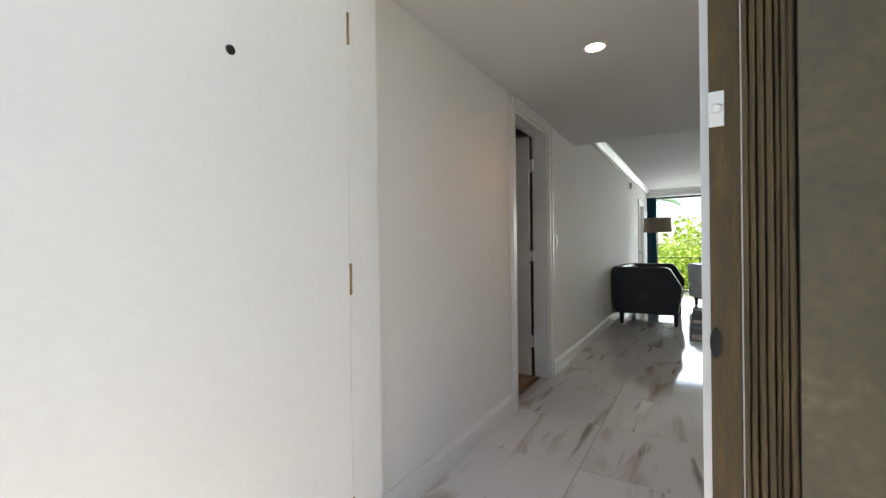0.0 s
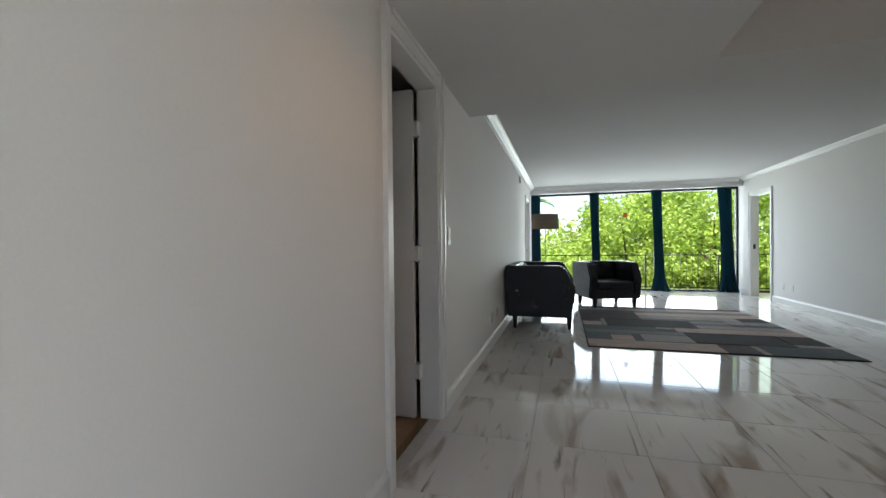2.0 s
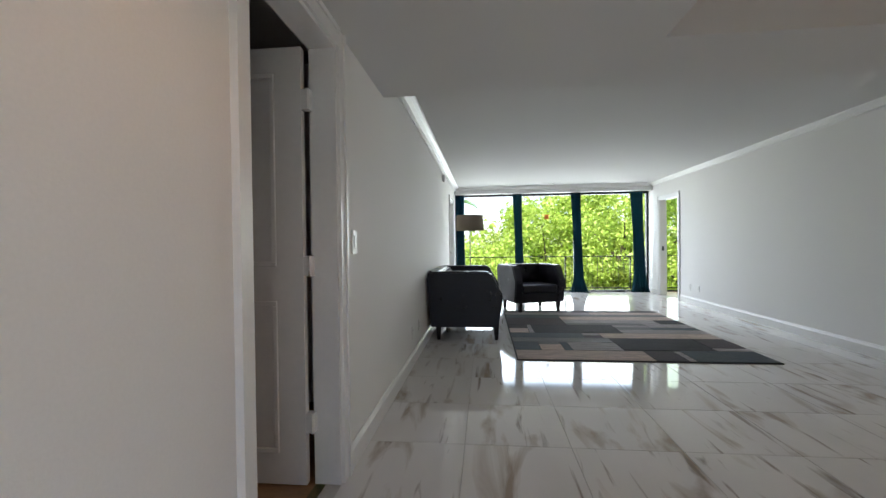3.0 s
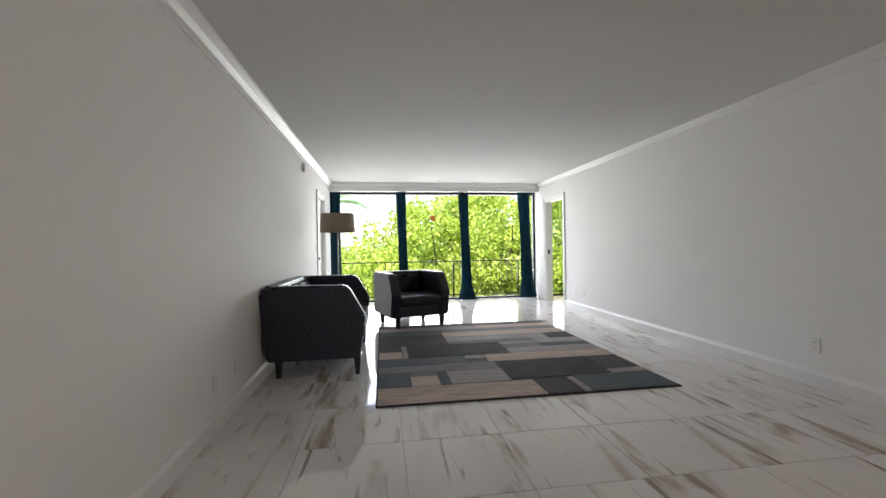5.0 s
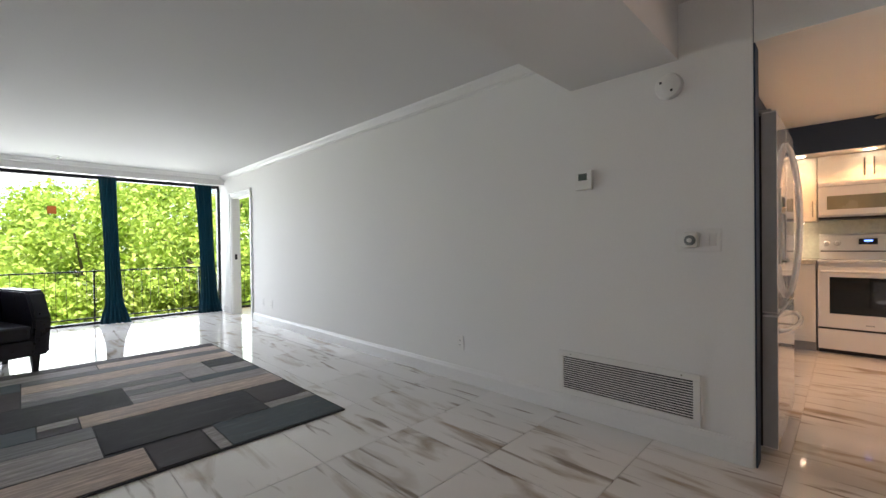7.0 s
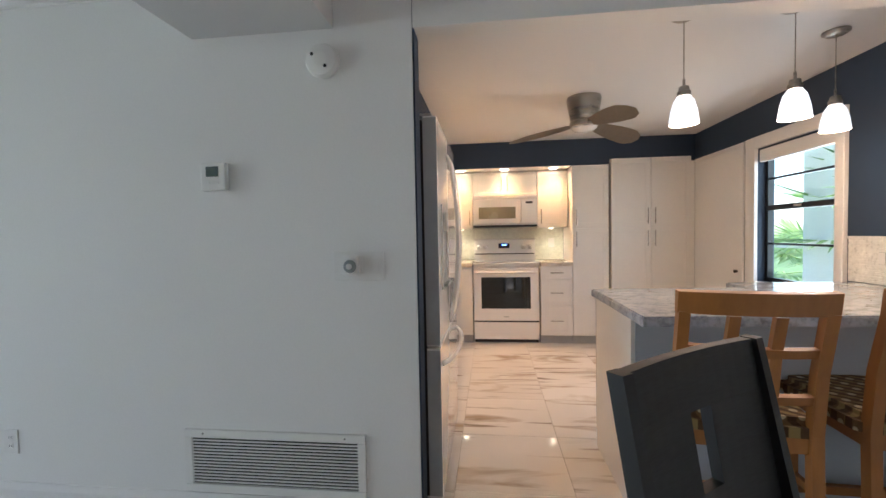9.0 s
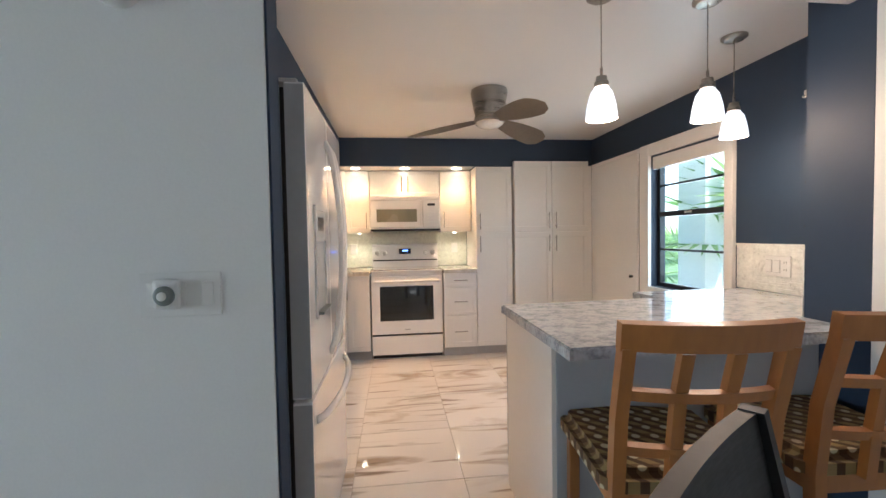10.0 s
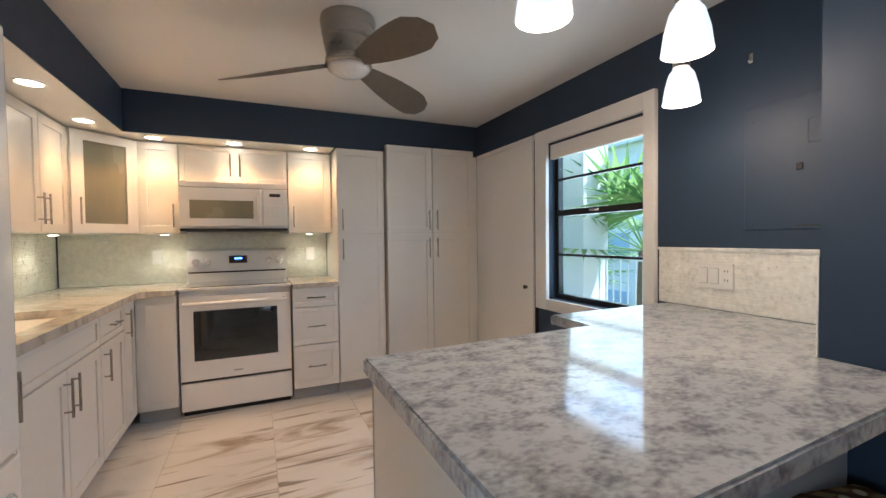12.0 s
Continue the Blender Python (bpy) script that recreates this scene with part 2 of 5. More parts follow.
RUGS = {
    "cream": material("cream_wool", (0.47, 0.37, 0.31), 0.95, vary=0.32, grain=30, blotch=6, bump=0.7, bump_scale=300, stretch=(0.5, 5, 1)),
    "light": material("light_grey_wool", (0.30, 0.275, 0.265), 0.95, vary=0.4, grain=30, blotch=6, bump=0.7, bump_scale=300, stretch=(0.5, 5, 1)),
    "mid": material("mid_grey_wool", (0.15, 0.145, 0.148), 0.95, vary=0.4, grain=22, blotch=6, bump=0.7, bump_scale=300, stretch=(0.4, 7, 1)),
    "dark": material("charcoal_wool", (0.024, 0.024, 0.027), 0.95, vary=0.22, grain=30, blotch=6, bump=0.7, bump_scale=300, stretch=(0.5, 5, 1)),
    "teal": material("blue_grey_wool", (0.065, 0.085, 0.095), 0.95, vary=0.4, grain=22, blotch=6, bump=0.7, bump_scale=300, stretch=(0.4, 7, 1)),
    "brown": material("brown_wool", (0.055, 0.045, 0.048), 0.95, vary=0.3, grain=22, blotch=6, bump=0.7, bump_scale=300, stretch=(0.4, 7, 1)),
}


def seat_cloth():
    """Woven seat cloth: brown and olive trellis with cream dots."""
    m = material("trellis_seat_cloth", (0.12, 0.07, 0.03), 0.85, bump=0.4, bump_scale=400)
    nt, nd, ln, b = nodes_of(m)
    co = nd.new("ShaderNodeTexCoord")
    mp = nd.new("ShaderNodeMapping")
    mp.inputs["Rotation"].default_value = (0, 0, 0)
    ln.new(co.outputs["Object"], mp.inputs[0])
    vo = nd.new("ShaderNodeTexVoronoi")
    vo.inputs["Scale"].default_value, vo.inputs["Randomness"].default_value = 17.0, 0.0
    ln.new(mp.outputs[0], vo.inputs["Vector"])
    dots = ramp(nt, [(0.20, (1, 1, 1)), (0.24, (0, 0, 0))])
    ln.new(vo.outputs["Distance"], dots.inputs[0])
    def stripes(rot, scale):
        w = nd.new("ShaderNodeTexWave")
        w.inputs["Scale"].default_value, w.inputs["Distortion"].default_value = scale, 0
        q = nd.new("ShaderNodeMapping")
        q.inputs["Rotation"].default_value = (0, 0, radians(rot))
        ln.new(co.outputs["Object"], q.inputs[0]), ln.new(q.outputs[0], w.inputs["Vector"])
        r = ramp(nt, [(0.55, (0, 0, 0)), (0.62, (1, 1, 1))])
        ln.new(w.outputs[0], r.inputs[0])
        return r.outputs[0]
    last = None
    for fac, colour in ((stripes(0, 5.4), (0.25, 0.18, 0.07)), (stripes(45, 7.6), (0.07, 0.035, 0.012)), (dots.outputs[0], (0.52, 0.46, 0.30))):
        x = nd.new("ShaderNodeMix")
        x.data_type = "RGBA"
        ln.new(fac, x.inputs["Factor"])
        if last is None:
            x.inputs["A"].default_value = (0.15, 0.09, 0.035, 1)
        else:
            ln.new(last, x.inputs["A"])
        x.inputs["B"].default_value = (*colour, 1)
        last = x.outputs["Result"]
    ln.new(last, b.inputs["Base Color"])
    return m


CLOTH = seat_cloth()

# ---- building helpers ----
SPOT = {}


def thing(name, place, label, category, group="", turn=0.0, kind=""):
    ob = new(name)
    ob.empty_display_size = 0.1
    ob.matrix_world = pose(*place, 0, 0, turn)
    SPOT[ob] = Vector(place)
    return tagged(ob, label, category, group, kind)


def part(name, bm, mat, parent=None, label="", local=False, smooth=False):
    """Links a bmesh as one mesh object. Under an unturned parent its coordinates are the world's, unless local."""
    if parent is not None and not local:
        bmesh.ops.translate(bm, verts=bm.verts, vec=-SPOT[parent])
    me = bpy.data.meshes.new(name)
    bmesh.ops.recalc_face_normals(bm, faces=bm.faces)
    bm.to_mesh(me)
    bm.free()
    me.materials.append(mat)
    if smooth:
        me.shade_smooth()
    ob = new(name, me)
    if parent is not None:
        ob.parent = parent
    SPOT[ob] = SPOT[parent] if parent is not None else Vector((0, 0, 0))
    if label:
        ob["label"] = label
    return ob


def structure(name, bm, mat, label=""):
    return tagged(part(name, bm, mat), label, "", "", "structure")


def B():
    return bmesh.new()


def box(bm, x0, x1, y0, y1, z0, z1, bevel=0.0, seg=2):
    m = Matrix.Translation(((x0 + x1) / 2, (y0 + y1) / 2, (z0 + z1) / 2)) @ Matrix.Diagonal((abs(x1 - x0), abs(y1 - y0), abs(z1 - z0), 1))
    vs = bmesh.ops.create_cube(bm, size=1, matrix=m)["verts"]
    if bevel:
        es = list({e for v in vs for e in v.link_edges})
        bmesh.ops.bevel(bm, geom=es, offset=bevel, segments=seg, affect="EDGES", profile=0.6)
    return bm


def bx(*a, **k):
    return box(B(), *a, **k)


def rod(bm, p, q, r, r2=None, seg=14):
    p, q = Vector(p), Vector(q)
    d = q - p
    m = Matrix.Translation((p + q) / 2) @ d.to_track_quat("Z", "Y").to_matrix().to_4x4()
    bmesh.ops.create_cone(bm, cap_ends=True, segments=seg, radius1=r, radius2=r if r2 is None else r2, depth=d.length, matrix=m)
    return bm


def prism(bm, pts, axis, a, b):
    """A closed outline, in the two axes other than axis (in xyz order), from a to b along it."""
    def at(u, v, w):
        return {"x": (w, u, v), "y": (u, w, v), "z": (u, v, w)}[axis]
    lo = [bm.verts.new(at(u, v, a)) for u, v in pts]
    hi = [bm.verts.new(at(u, v, b)) for u, v in pts]
    bm.faces.new(lo), bm.faces.new(hi)
    for i in range(len(pts)):
        j = (i + 1) % len(pts)
        bm.faces.new((lo[i], lo[j], hi[j], hi[i]))
    return bm


def tube(bm, pts, r, seg=10):
    """One smooth tube along a line of points."""
    pts = [Vector(p) for p in pts]
    rings = []
    for i, p in enumerate(pts):
        d = (pts[min(i + 1, len(pts) - 1)] - pts[max(i - 1, 0)]).normalized()
        u = d.cross(Vector((1, 0, 0)) if abs(d.x) < abs(d.z) else Vector((0, 0, 1))).normalized()
        v = d.cross(u)
        rings.append([bm.verts.new(p + u * r * math.cos(2 * math.pi * k / seg) + v * r * math.sin(2 * math.pi * k / seg)) for k in range(seg)])
    for a, b in zip(rings, rings[1:]):
        for k in range(seg):
            bm.faces.new((a[k], a[(k + 1) % seg], b[(k + 1) % seg], b[k]))
    bm.faces.new(rings[0]), bm.faces.new(rings[-1])
    return bm


def lathe(bm, profile, centre=(0, 0, 0), seg=28):
    """Turns (radius, height) pairs round the z axis."""
    rings = []
    for r, h in profile:
        rings.append([bm.verts.new((centre[0] + r * math.cos(2 * math.pi * i / seg), centre[1] + r * math.sin(2 * math.pi * i / seg), centre[2] + h)) for i in range(seg)])
    for a, b in zip(rings, rings[1:]):
        for i in range(seg):
            j = (i + 1) % seg
            bm.faces.new((a[i], a[j], b[j], b[i]))
    for ring in (rings[0], rings[-1]):
        bm.faces.new(ring)
    return bm


def turned(bm, m):
    bmesh.ops.transform(bm, matrix=m, verts=bm.verts)
    return bm


# ---- large structure ----
XL, XR, LIVING_H, HALL_H, KITCH_H = -0.875, 3.44, 2.39, 2.12, 2.285

floor = structure("floor", bx(-0.95, 7.2, 0.9, 11.35, -0.2, -0.004), GROUT, "grouted bed under polished marble-look tiles")
# left wall with the bedroom doorway and the closed door by the window
w = B()
for y0, y1, z0, z1 in ((1.14, 2.70, 0, 2.6), (2.70, 3.44, 2.05, 2.6), (3.44, 9.53, 0, 2.6), (9.53, 10.33, 2.0, 2.6), (10.33, 11.4, 0, 2.6)):
    box(w, XL - 0.12, XL, y0, y1, z0, z1)
structure("wall_west", w, WALL, "plain off-white painted wall with two doorways")
w = B()
for y0, y1, z0, z1 in ((3.392, 9.79, 0, 2.6), (9.79, 10.60, 2.0, 2.6), (10.60, 11.4, 0, 2.6)):
    box(w, XR, XR + 0.112, y0, y1, z0, z1)
structure("wall_east", w, WALL, "plain off-white painted wall with one doorway")
structure("wall_header", bx(XR, XR + 0.112, 1.38, 3.388, 2.10, 2.6), WALL, "painted header over the kitchen opening")
w = B()
box(w, 0.262, 1.2, 1.0, 1.14, 0, 2.6), box(w, 1.2, 3.46, 1.0, 1.38, 0, 2.6), box(w, -1.0, -0.80, 1.0, 1.135, 0, 2.6), box(w, -0.80, 0.262, 1.0, 1.14, 2.08, 2.6)
structure("wall_south", w, WALL, "off-white painted wall round the entrance")
structure("wall_navy_return", bx(3.462, 3.70, 0.78, 1.38, 0, 2.6), NAVY, "navy painted wall end beside the worktop")
w = B()
for x0, x1, z0, z1 in ((3.702, 4.655, 0, 2.4), (4.655, 5.455, 1.90, 2.4), (4.655, 5.455, 0, 0.825), (5.455, 7.2, 0, 2.4)):
    box(w, x0, x1, 0.76, 0.885, z0, z1)
structure("wall_kitchen_south", w, NAVY, "navy painted kitchen wall with a window")
structure("wall_kitchen_east", bx(7.06, 7.2, 0.886, 4.3, 0, 2.4), NAVY, "navy painted kitchen wall")
structure("wall_kitchen_north", bx(3.553, 7.058, 4.13, 4.28, 0, 2.4), NAVY, "navy painted kitchen wall behind the cabinets")
structure("wall_navy_edge", bx(3.446, 3.551, 3.384, 3.391, 0, 2.6), NAVY, "navy painted end of the partition")
w = B()
box(w, 3.555, 7.058, 3.57, 4.128, 2.0, 2.3), box(w, 6.50, 7.058, 0.888, 3.5685, 2.0, 2.3)
soffit = structure("kitchen_soffit", w, NAVY, "navy painted soffit over the kitchen cabinets")
w = B()
box(w, 3.56, 7.05, 3.575, 4.12, 1.994, 1.9995), box(w, 6.505, 7.05, 2.19, 3.5735, 1.994, 1.9995)
structure("soffit_underside", w, TRIM, "white painted underside of the kitchen soffit")

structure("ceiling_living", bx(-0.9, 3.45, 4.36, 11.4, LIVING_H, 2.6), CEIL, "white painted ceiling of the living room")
w = B()
box(w, -0.9, 3.439, 3.72, 4.352, HALL_H, 2.62), box(w, -0.9, 0.70, 1.1, 3.7195, HALL_H, 2.62)
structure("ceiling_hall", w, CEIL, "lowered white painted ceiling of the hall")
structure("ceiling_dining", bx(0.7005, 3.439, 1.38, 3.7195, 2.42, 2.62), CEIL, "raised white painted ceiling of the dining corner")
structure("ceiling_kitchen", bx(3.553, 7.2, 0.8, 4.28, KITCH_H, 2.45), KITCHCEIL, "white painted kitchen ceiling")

# crown mouldings, baseboards
def crown(name, axis, a, b, place, side, top, size=0.1):
    s, t = size * side, size
    pts = [(place, top), (place + s, top), (place + s * 0.92, top - t * 0.18), (place + s * 0.62, top - t * 0.42), (place + s * 0.38, top - t * 0.78), (place + s * 0.16, top - t * 0.86), (place + s * 0.16, top - t), (place, top - t)]
    return structure(name, prism(B(), pts, axis, a, b), TRIM, "white painted crown moulding")


crown("trim_crown_west", "y", 4.353, 10.96, XL, 1, LIVING_H)
crown("trim_crown_east", "y", 4.353, 10.96, XR, -1, LIVING_H, 0.075)
structure("trim_window_valance", bx(XL, XR, 10.955, 11.08, 2.235, 2.3889, bevel=0.006), TRIM, "white painted valance box over the curtains")
crown("trim_crown_window", "x", XL + 0.09, XR - 0.09, 10.954, -1, LIVING_H, 0.07)


def baseboard(name, axis, a, b, place, side, high=0.125):
    pts = [(place, 0), (place + 0.016 * side, 0), (place + 0.016 * side, high - 0.03), (place + 0.009 * side, high - 0.012), (place + 0.006 * side, high), (place, high)]
    return structure(name, prism(B(), pts, axis, a, b), TRIM, "white painted baseboard")


baseboard("baseboard_hall", "y", 1.16, 2.622, XL, 1)
baseboard("baseboard_west", "y", 3.522, 9.455, XL, 1)
baseboard("baseboard_west_far", "y", 10.41, 11.05, XL, 1)
baseboard("baseboard_east", "y", 3.40, 9.715, XR, -1)
baseboard("baseboard_east_far", "y", 10.68, 11.05, XR, -1)


def casing(name, x, side, y0, y1, top, wide=0.075):
    """Stepped door casing on a wall that runs along y; parts: two uprights and a head."""
    c = thing(name, (x, (y0 + y1) / 2, 0), "white painted stepped door casing", "door casing", kind="structure")
    for u0, u1 in ((y0 - wide, y0), (y1, y1 + wide)):
        w = bx(x, x + 0.014 * side, u0, u1, 0, top + wide)
        outer = (u0, u0 + 0.022) if u0 < y0 else (u1 - 0.022, u1)
        box(w, x + 0.014 * side, x + 0.024 * side, *outer, 0, top + wide)
        part("upright", w, TRIM, c)
    w = bx(x, x + 0.014 * side, y0 + 0.0005, y1 - 0.0005, top, top + wide)
    box(w, x + 0.014 * side, x + 0.024 * side, y0, y1, top + wide - 0.022, top + wide)
    part("head", w, TRIM, c)
    w = bx(x - 0.125 * side, x - 0.0005 * side, y0, y0 + 0.018, 0, top)
    box(w, x - 0.125 * side, x - 0.0005 * side, y1 - 0.018, y1, 0, top), box(w, x - 0.125 * side, x - 0.0005 * side, y0 + 0.0185, y1 - 0.0185, top - 0.018, top)
    part("jamb", w, TRIM, c)
    return c


casing("trim_casing_bedroom", XL, 1, 2.70, 3.44, 2.04)
casing("trim_casing_window_door", XL, 1, 9.53, 10.33, 1.99)
side_casing = casing("trim_casing_side_room", XR, -1, 9.79, 10.60, 1.99)
part("strike_plate", bx(XR + 0.03, XR + 0.07, 10.578, 10.5815, 0.93, 1.02), BRONZE, side_casing, "dark strike plate")


def panel_face(bm, u0, u1, z0, z1, place, out, axis):
    """A raised rectangular moulding on a door face."""
    m = 0.022
    for a0, a1, c0, c1 in ((u0, u1, z0, z0 + m), (u0, u1, z1 - m, z1), (u0, u0 + m, z0 + m, z1 - m), (u1 - m, u1, z0 + m, z1 - m)):
        if axis == "x":
            box(bm, a0, a1, min(place, place + out), max(place, place + out), c0, c1, bevel=0.003, seg=1)
        else:
            box(bm, min(place, place + out), max(place, place + out), a0, a1, c0, c1, bevel=0.003, seg=1)


# the bedroom door stands open into the dark room
d = thing("door_1", (-1.0, 3.42, 0), "white two-panel interior door standing open", "door", kind="structure")
w = bx(-1.763, -1.023, 3.385, 3.42, 0.012, 2.02, bevel=0.002, seg=1)
part("leaf", w, TRIM, d)
w = B()
for z0, z1 in ((0.16, 0.86), (1.02, 1.90)):
    panel_face(w, -1.655, -1.15, z0, z1, 3.385, -0.010, "x")
part("moulding", w, TRIM, d)
for z in (0.3, 1.02, 1.78):
    part("hinge", box(rod(B(), (-0.992, 3.38, z - 0.045), (-0.992, 3.38, z + 0.045), 0.006), -1.0228, -0.985, 3.383, 3.4205, z - 0.045, z + 0.045), TRIM, d, "white painted hinge")
part("handle", turned(lathe(B(), [(0.012, 0.0), (0.012, 0.03), (0.028, 0.045), (0.024, 0.07), (0.006, 0.075)]), Matrix.Translation((-1.715, 3.385, 0.98)) @ Matrix.Rotation(radians(90), 4, "X")), CHROME, d, "round satin knob", smooth=True)
d = thing("door_2", (XL - 0.08, 9.93, 0), "closed white interior door with a dark knob", "door", kind="structure")
part("leaf", bx(XL - 0.09, XL - 0.05, 9.55, 10.31, 0.01, 1.97), TRIM, d)
w = B()
for z0, z1 in ((0.16, 0.86), (1.0, 1.85)):
    panel_face(w, 9.66, 10.2, z0, z1, XL - 0.05, 0.008, "y")
part("moulding", w, TRIM, d)
part("knob", turned(lathe(B(), [(0.022, 0.0), (0.012, 0.01), (0.012, 0.03), (0.028, 0.045), (0.024, 0.07), (0.006, 0.075)]), Matrix.Translation((XL - 0.05, 9.62, 0.95)) @ Matrix.Rotation(radians(90), 4, "Y")), BRONZE, d, "dark bronze knob", smooth=True)

# dark bedroom behind the first door, side room behind the far door
w = B()
box(w, -3.2, -0.9955, 1.2, 4.4, -0.2, 0.001)
structure("floor_bedroom", w, WOODFLOOR, "tan wooden floor of the dark bedroom")
w = B()
box(w, -3.3, -3.2, 1.1, 4.5, 0, 2.6), box(w, -3.2, -0.996, 1.1, 1.2, 0, 2.6), box(w, -3.2, -0.996, 4.4, 4.5, 0, 2.6), box(w, -3.2, -0.996, 1.2, 4.4, 2.4, 2.6)
structure("wall_bedroom", w, WALL, "plain walls of the unlit bedroom")
structure("floor_side_room", bx(3.5525, 5.8, 8.0, 11.35, -0.2, 0.002), WOODFLOOR, "tan wooden floor of the side room")
w = B()
box(w, 5.8, 5.9, 8.0, 11.4, 0, 2.6), box(w, 3.553, 5.8, 7.9, 8.0, 0, 2.6), box(w, 3.553, 5.8, 8.0, 11.4, 2.4, 2.6)
structure("wall_side_room", w, WALL, "plain painted walls of the side room")

# ---- the window wall ----
def window_wall(name, x0, x1, splits, label):
    win = thing(name, ((x0 + x1) / 2, 11.26, 0), label, "window", kind="structure")
    z0, z1 = 0.0, 2.24
    f = bx(x0, x1, 11.21, 11.31, z0 + 0.002, 0.035)
    box(f, x0, x1, 11.21, 11.31, z1 - 0.04, z1 + 0.16)
    part("frame_rail", f, BRONZE, win)
    edges = [x0, *splits, x1]
    for e in edges:
        part("mullion", bx(e - 0.03, e + 0.03, 11.215, 11.305, 0.0355, z1 - 0.0405), BRONZE, win)
    for a, b in zip(edges, edges[1:]):
        p = part("pane", bx(a + 0.031, b - 0.031, 11.255, 11.263, 0.036, z1 - 0.041), GLASS, win)
        p.visible_shadow = False
    return win


window_wall("window_1", XL + 0.01, XR - 0.01, (0.555, 1.85), "floor-to-ceiling sliding window with dark metal frames")
window_wall("window_2", 3.60, 5.75, (4.7,), "floor-to-ceiling window of the side room")


def curtain(x, wide, flare, lean):
    c = thing("curtain", (x, 11.05, 0.0), "gathered teal floor-length curtain beside the window", "curtain", "teal curtains")
    bm = B()
    n, rows = 42, 16
    rng = random.Random(int(x * 100) + 7)
    amps = [0.022 + 0.014 * rng.random() for _ in range(12)]
    grid = []
    for r in range(rows + 1):
        h = r / rows
        z = 2.225 * (1 - h) + 0.008 * h
        spread = wide * (1.0 - 0.16 * math.sin(math.pi * min(1, h * 1.15)) + flare * max(0, h - 0.86) * 6)
        row = []
        for i in range(n + 1):
            u = i / n
            fold = math.sin(u * math.pi * 2 * 6.0 + 0.5 * math.sin(h * 5 + x)) * amps[int(u * 11)] * (0.8 + 0.4 * h)
            push = -0.10 * max(0, h - 0.9) * 10 * flare
            row.append(bm.verts.new((x + (u - 0.5) * spread + lean * h, 11.06 + fold + push * u, z)))
        grid.append(row)
    for a, b in zip(grid, grid[1:]):
        for i in range(n):
            bm.faces.new((a[i], a[i + 1], b[i + 1], b[i]))
    bmesh.ops.solidify(bm, geom=bm.faces[:], thickness=0.004)
    part("cloth", bm, CURTAIN, c, smooth=True)
    for i in range(6):
        w = rod(B(), (x - wide / 2 + wide * (i + 0.5) / 6, 11.06, 2.21), (x - wide / 2 + wide * (i + 0.5) / 6, 11.06, 2.25), 0.006)
        part("curtain_hook", w, BRONZE, c)
    return c


curtain(-0.755, 0.21, 0.0, 0.02)
curtain(0.545, 0.21, 0.25, 0.05)
curtain(1.835, 0.22, 0.9, 0.06)
curtain(3.13, 0.27, 0.5, 0.08)
structure("trim_curtain_track", bx(XL + 0.02, XR - 0.02, 11.03, 11.09, 2.236, 2.252), BRONZE, "dark metal curtain track")
tagged(part("window_sticker", bx(1.17, 1.27, 11.249, 11.2545, 1.66, 1.77), material("orange_paper", (0.75, 0.20, 0.04), 0.7)), "small orange paper sticker on the window pane", "sticker")

# balcony outside
structure("balcony_slab", bx(-3.0, 8.0, 11.36, 11.76, -0.22, -0.03), CONCRETE, "painted concrete balcony slab")
r = thing("balcony_railing", (1.3, 11.70, -0.03), "thin dark metal balcony railing with slim balusters", "railing")
part("top_rail", bx(-2.8, 7.8, 11.685, 11.715, 0.775, 0.797, bevel=0.004), BRONZE, r)
part("bottom_rail", bx(-2.8, 7.8, 11.69, 11.71, 0.03, 0.05), BRONZE, r)
for i in range(8):
    part("post", bx(-2.8 + i * 1.5, -2.775 + i * 1.5, 11.688, 11.712, -0.03, 0.7745), BRONZE, r)
for i in range(88):
    x = -2.7 + i * 0.12
    part("baluster", bx(x - 0.003, x + 0.003, 11.697, 11.703, 0.0505, 0.7745), BRONZE, r)

# ---- entrance ----
e = thing("door_3", (-0.76, 1.02, 0), "white steel entrance door with a peephole, swung open outward", "door", kind="structure")
part("leaf", bx(-0.80, -0.755, 0.10, 1.012, 0.012, 2.06, bevel=0.002, seg=1), TRIM, e)
part("peephole", turned(lathe(B(), [(0.012, 0.0), (0.011, 0.004), (0.007, 0.005), (0.006, 0.002)], seg=20), Matrix.Translation((-0.7555, 0.622, 1.575)) @ Matrix.Rotation(radians(90), 4, "Y")), BLACK, e, "dark peephole with a brass rim")
for z in (0.25, 1.0, 1.8):
    part("hinge", rod(B(), (-0.757, 1.0135, z - 0.05), (-0.757, 1.0135, z + 0.05), 0.006), BRASS, e, "aged brass hinge")
f = thing("door_frame", (-0.28, 1.07, 0), "worn painted entrance door frame with fluted weatherstrip", "door frame", kind="structure")
part("hinge_jamb", bx(-0.80, -0.758, 1.014, 1.155, 0, 2.08), TRIM, f)
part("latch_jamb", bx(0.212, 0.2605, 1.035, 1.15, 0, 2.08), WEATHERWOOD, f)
part("stop_strip", bx(0.196, 0.2115, 1.10, 1.15, 0, 2.08), TRIM, f)
part("head_jamb", bx(-0.7575, 0.2115, 1.02, 1.155, 2.05, 2.0795), TRIM, f)
w = B()
rng = random.Random(31)
edges = [0.2615 + 0.0756 * (i + (rng.uniform(-0.28, 0.28) if 0 < i < 7 else 0)) / 7 for i in range(8)]
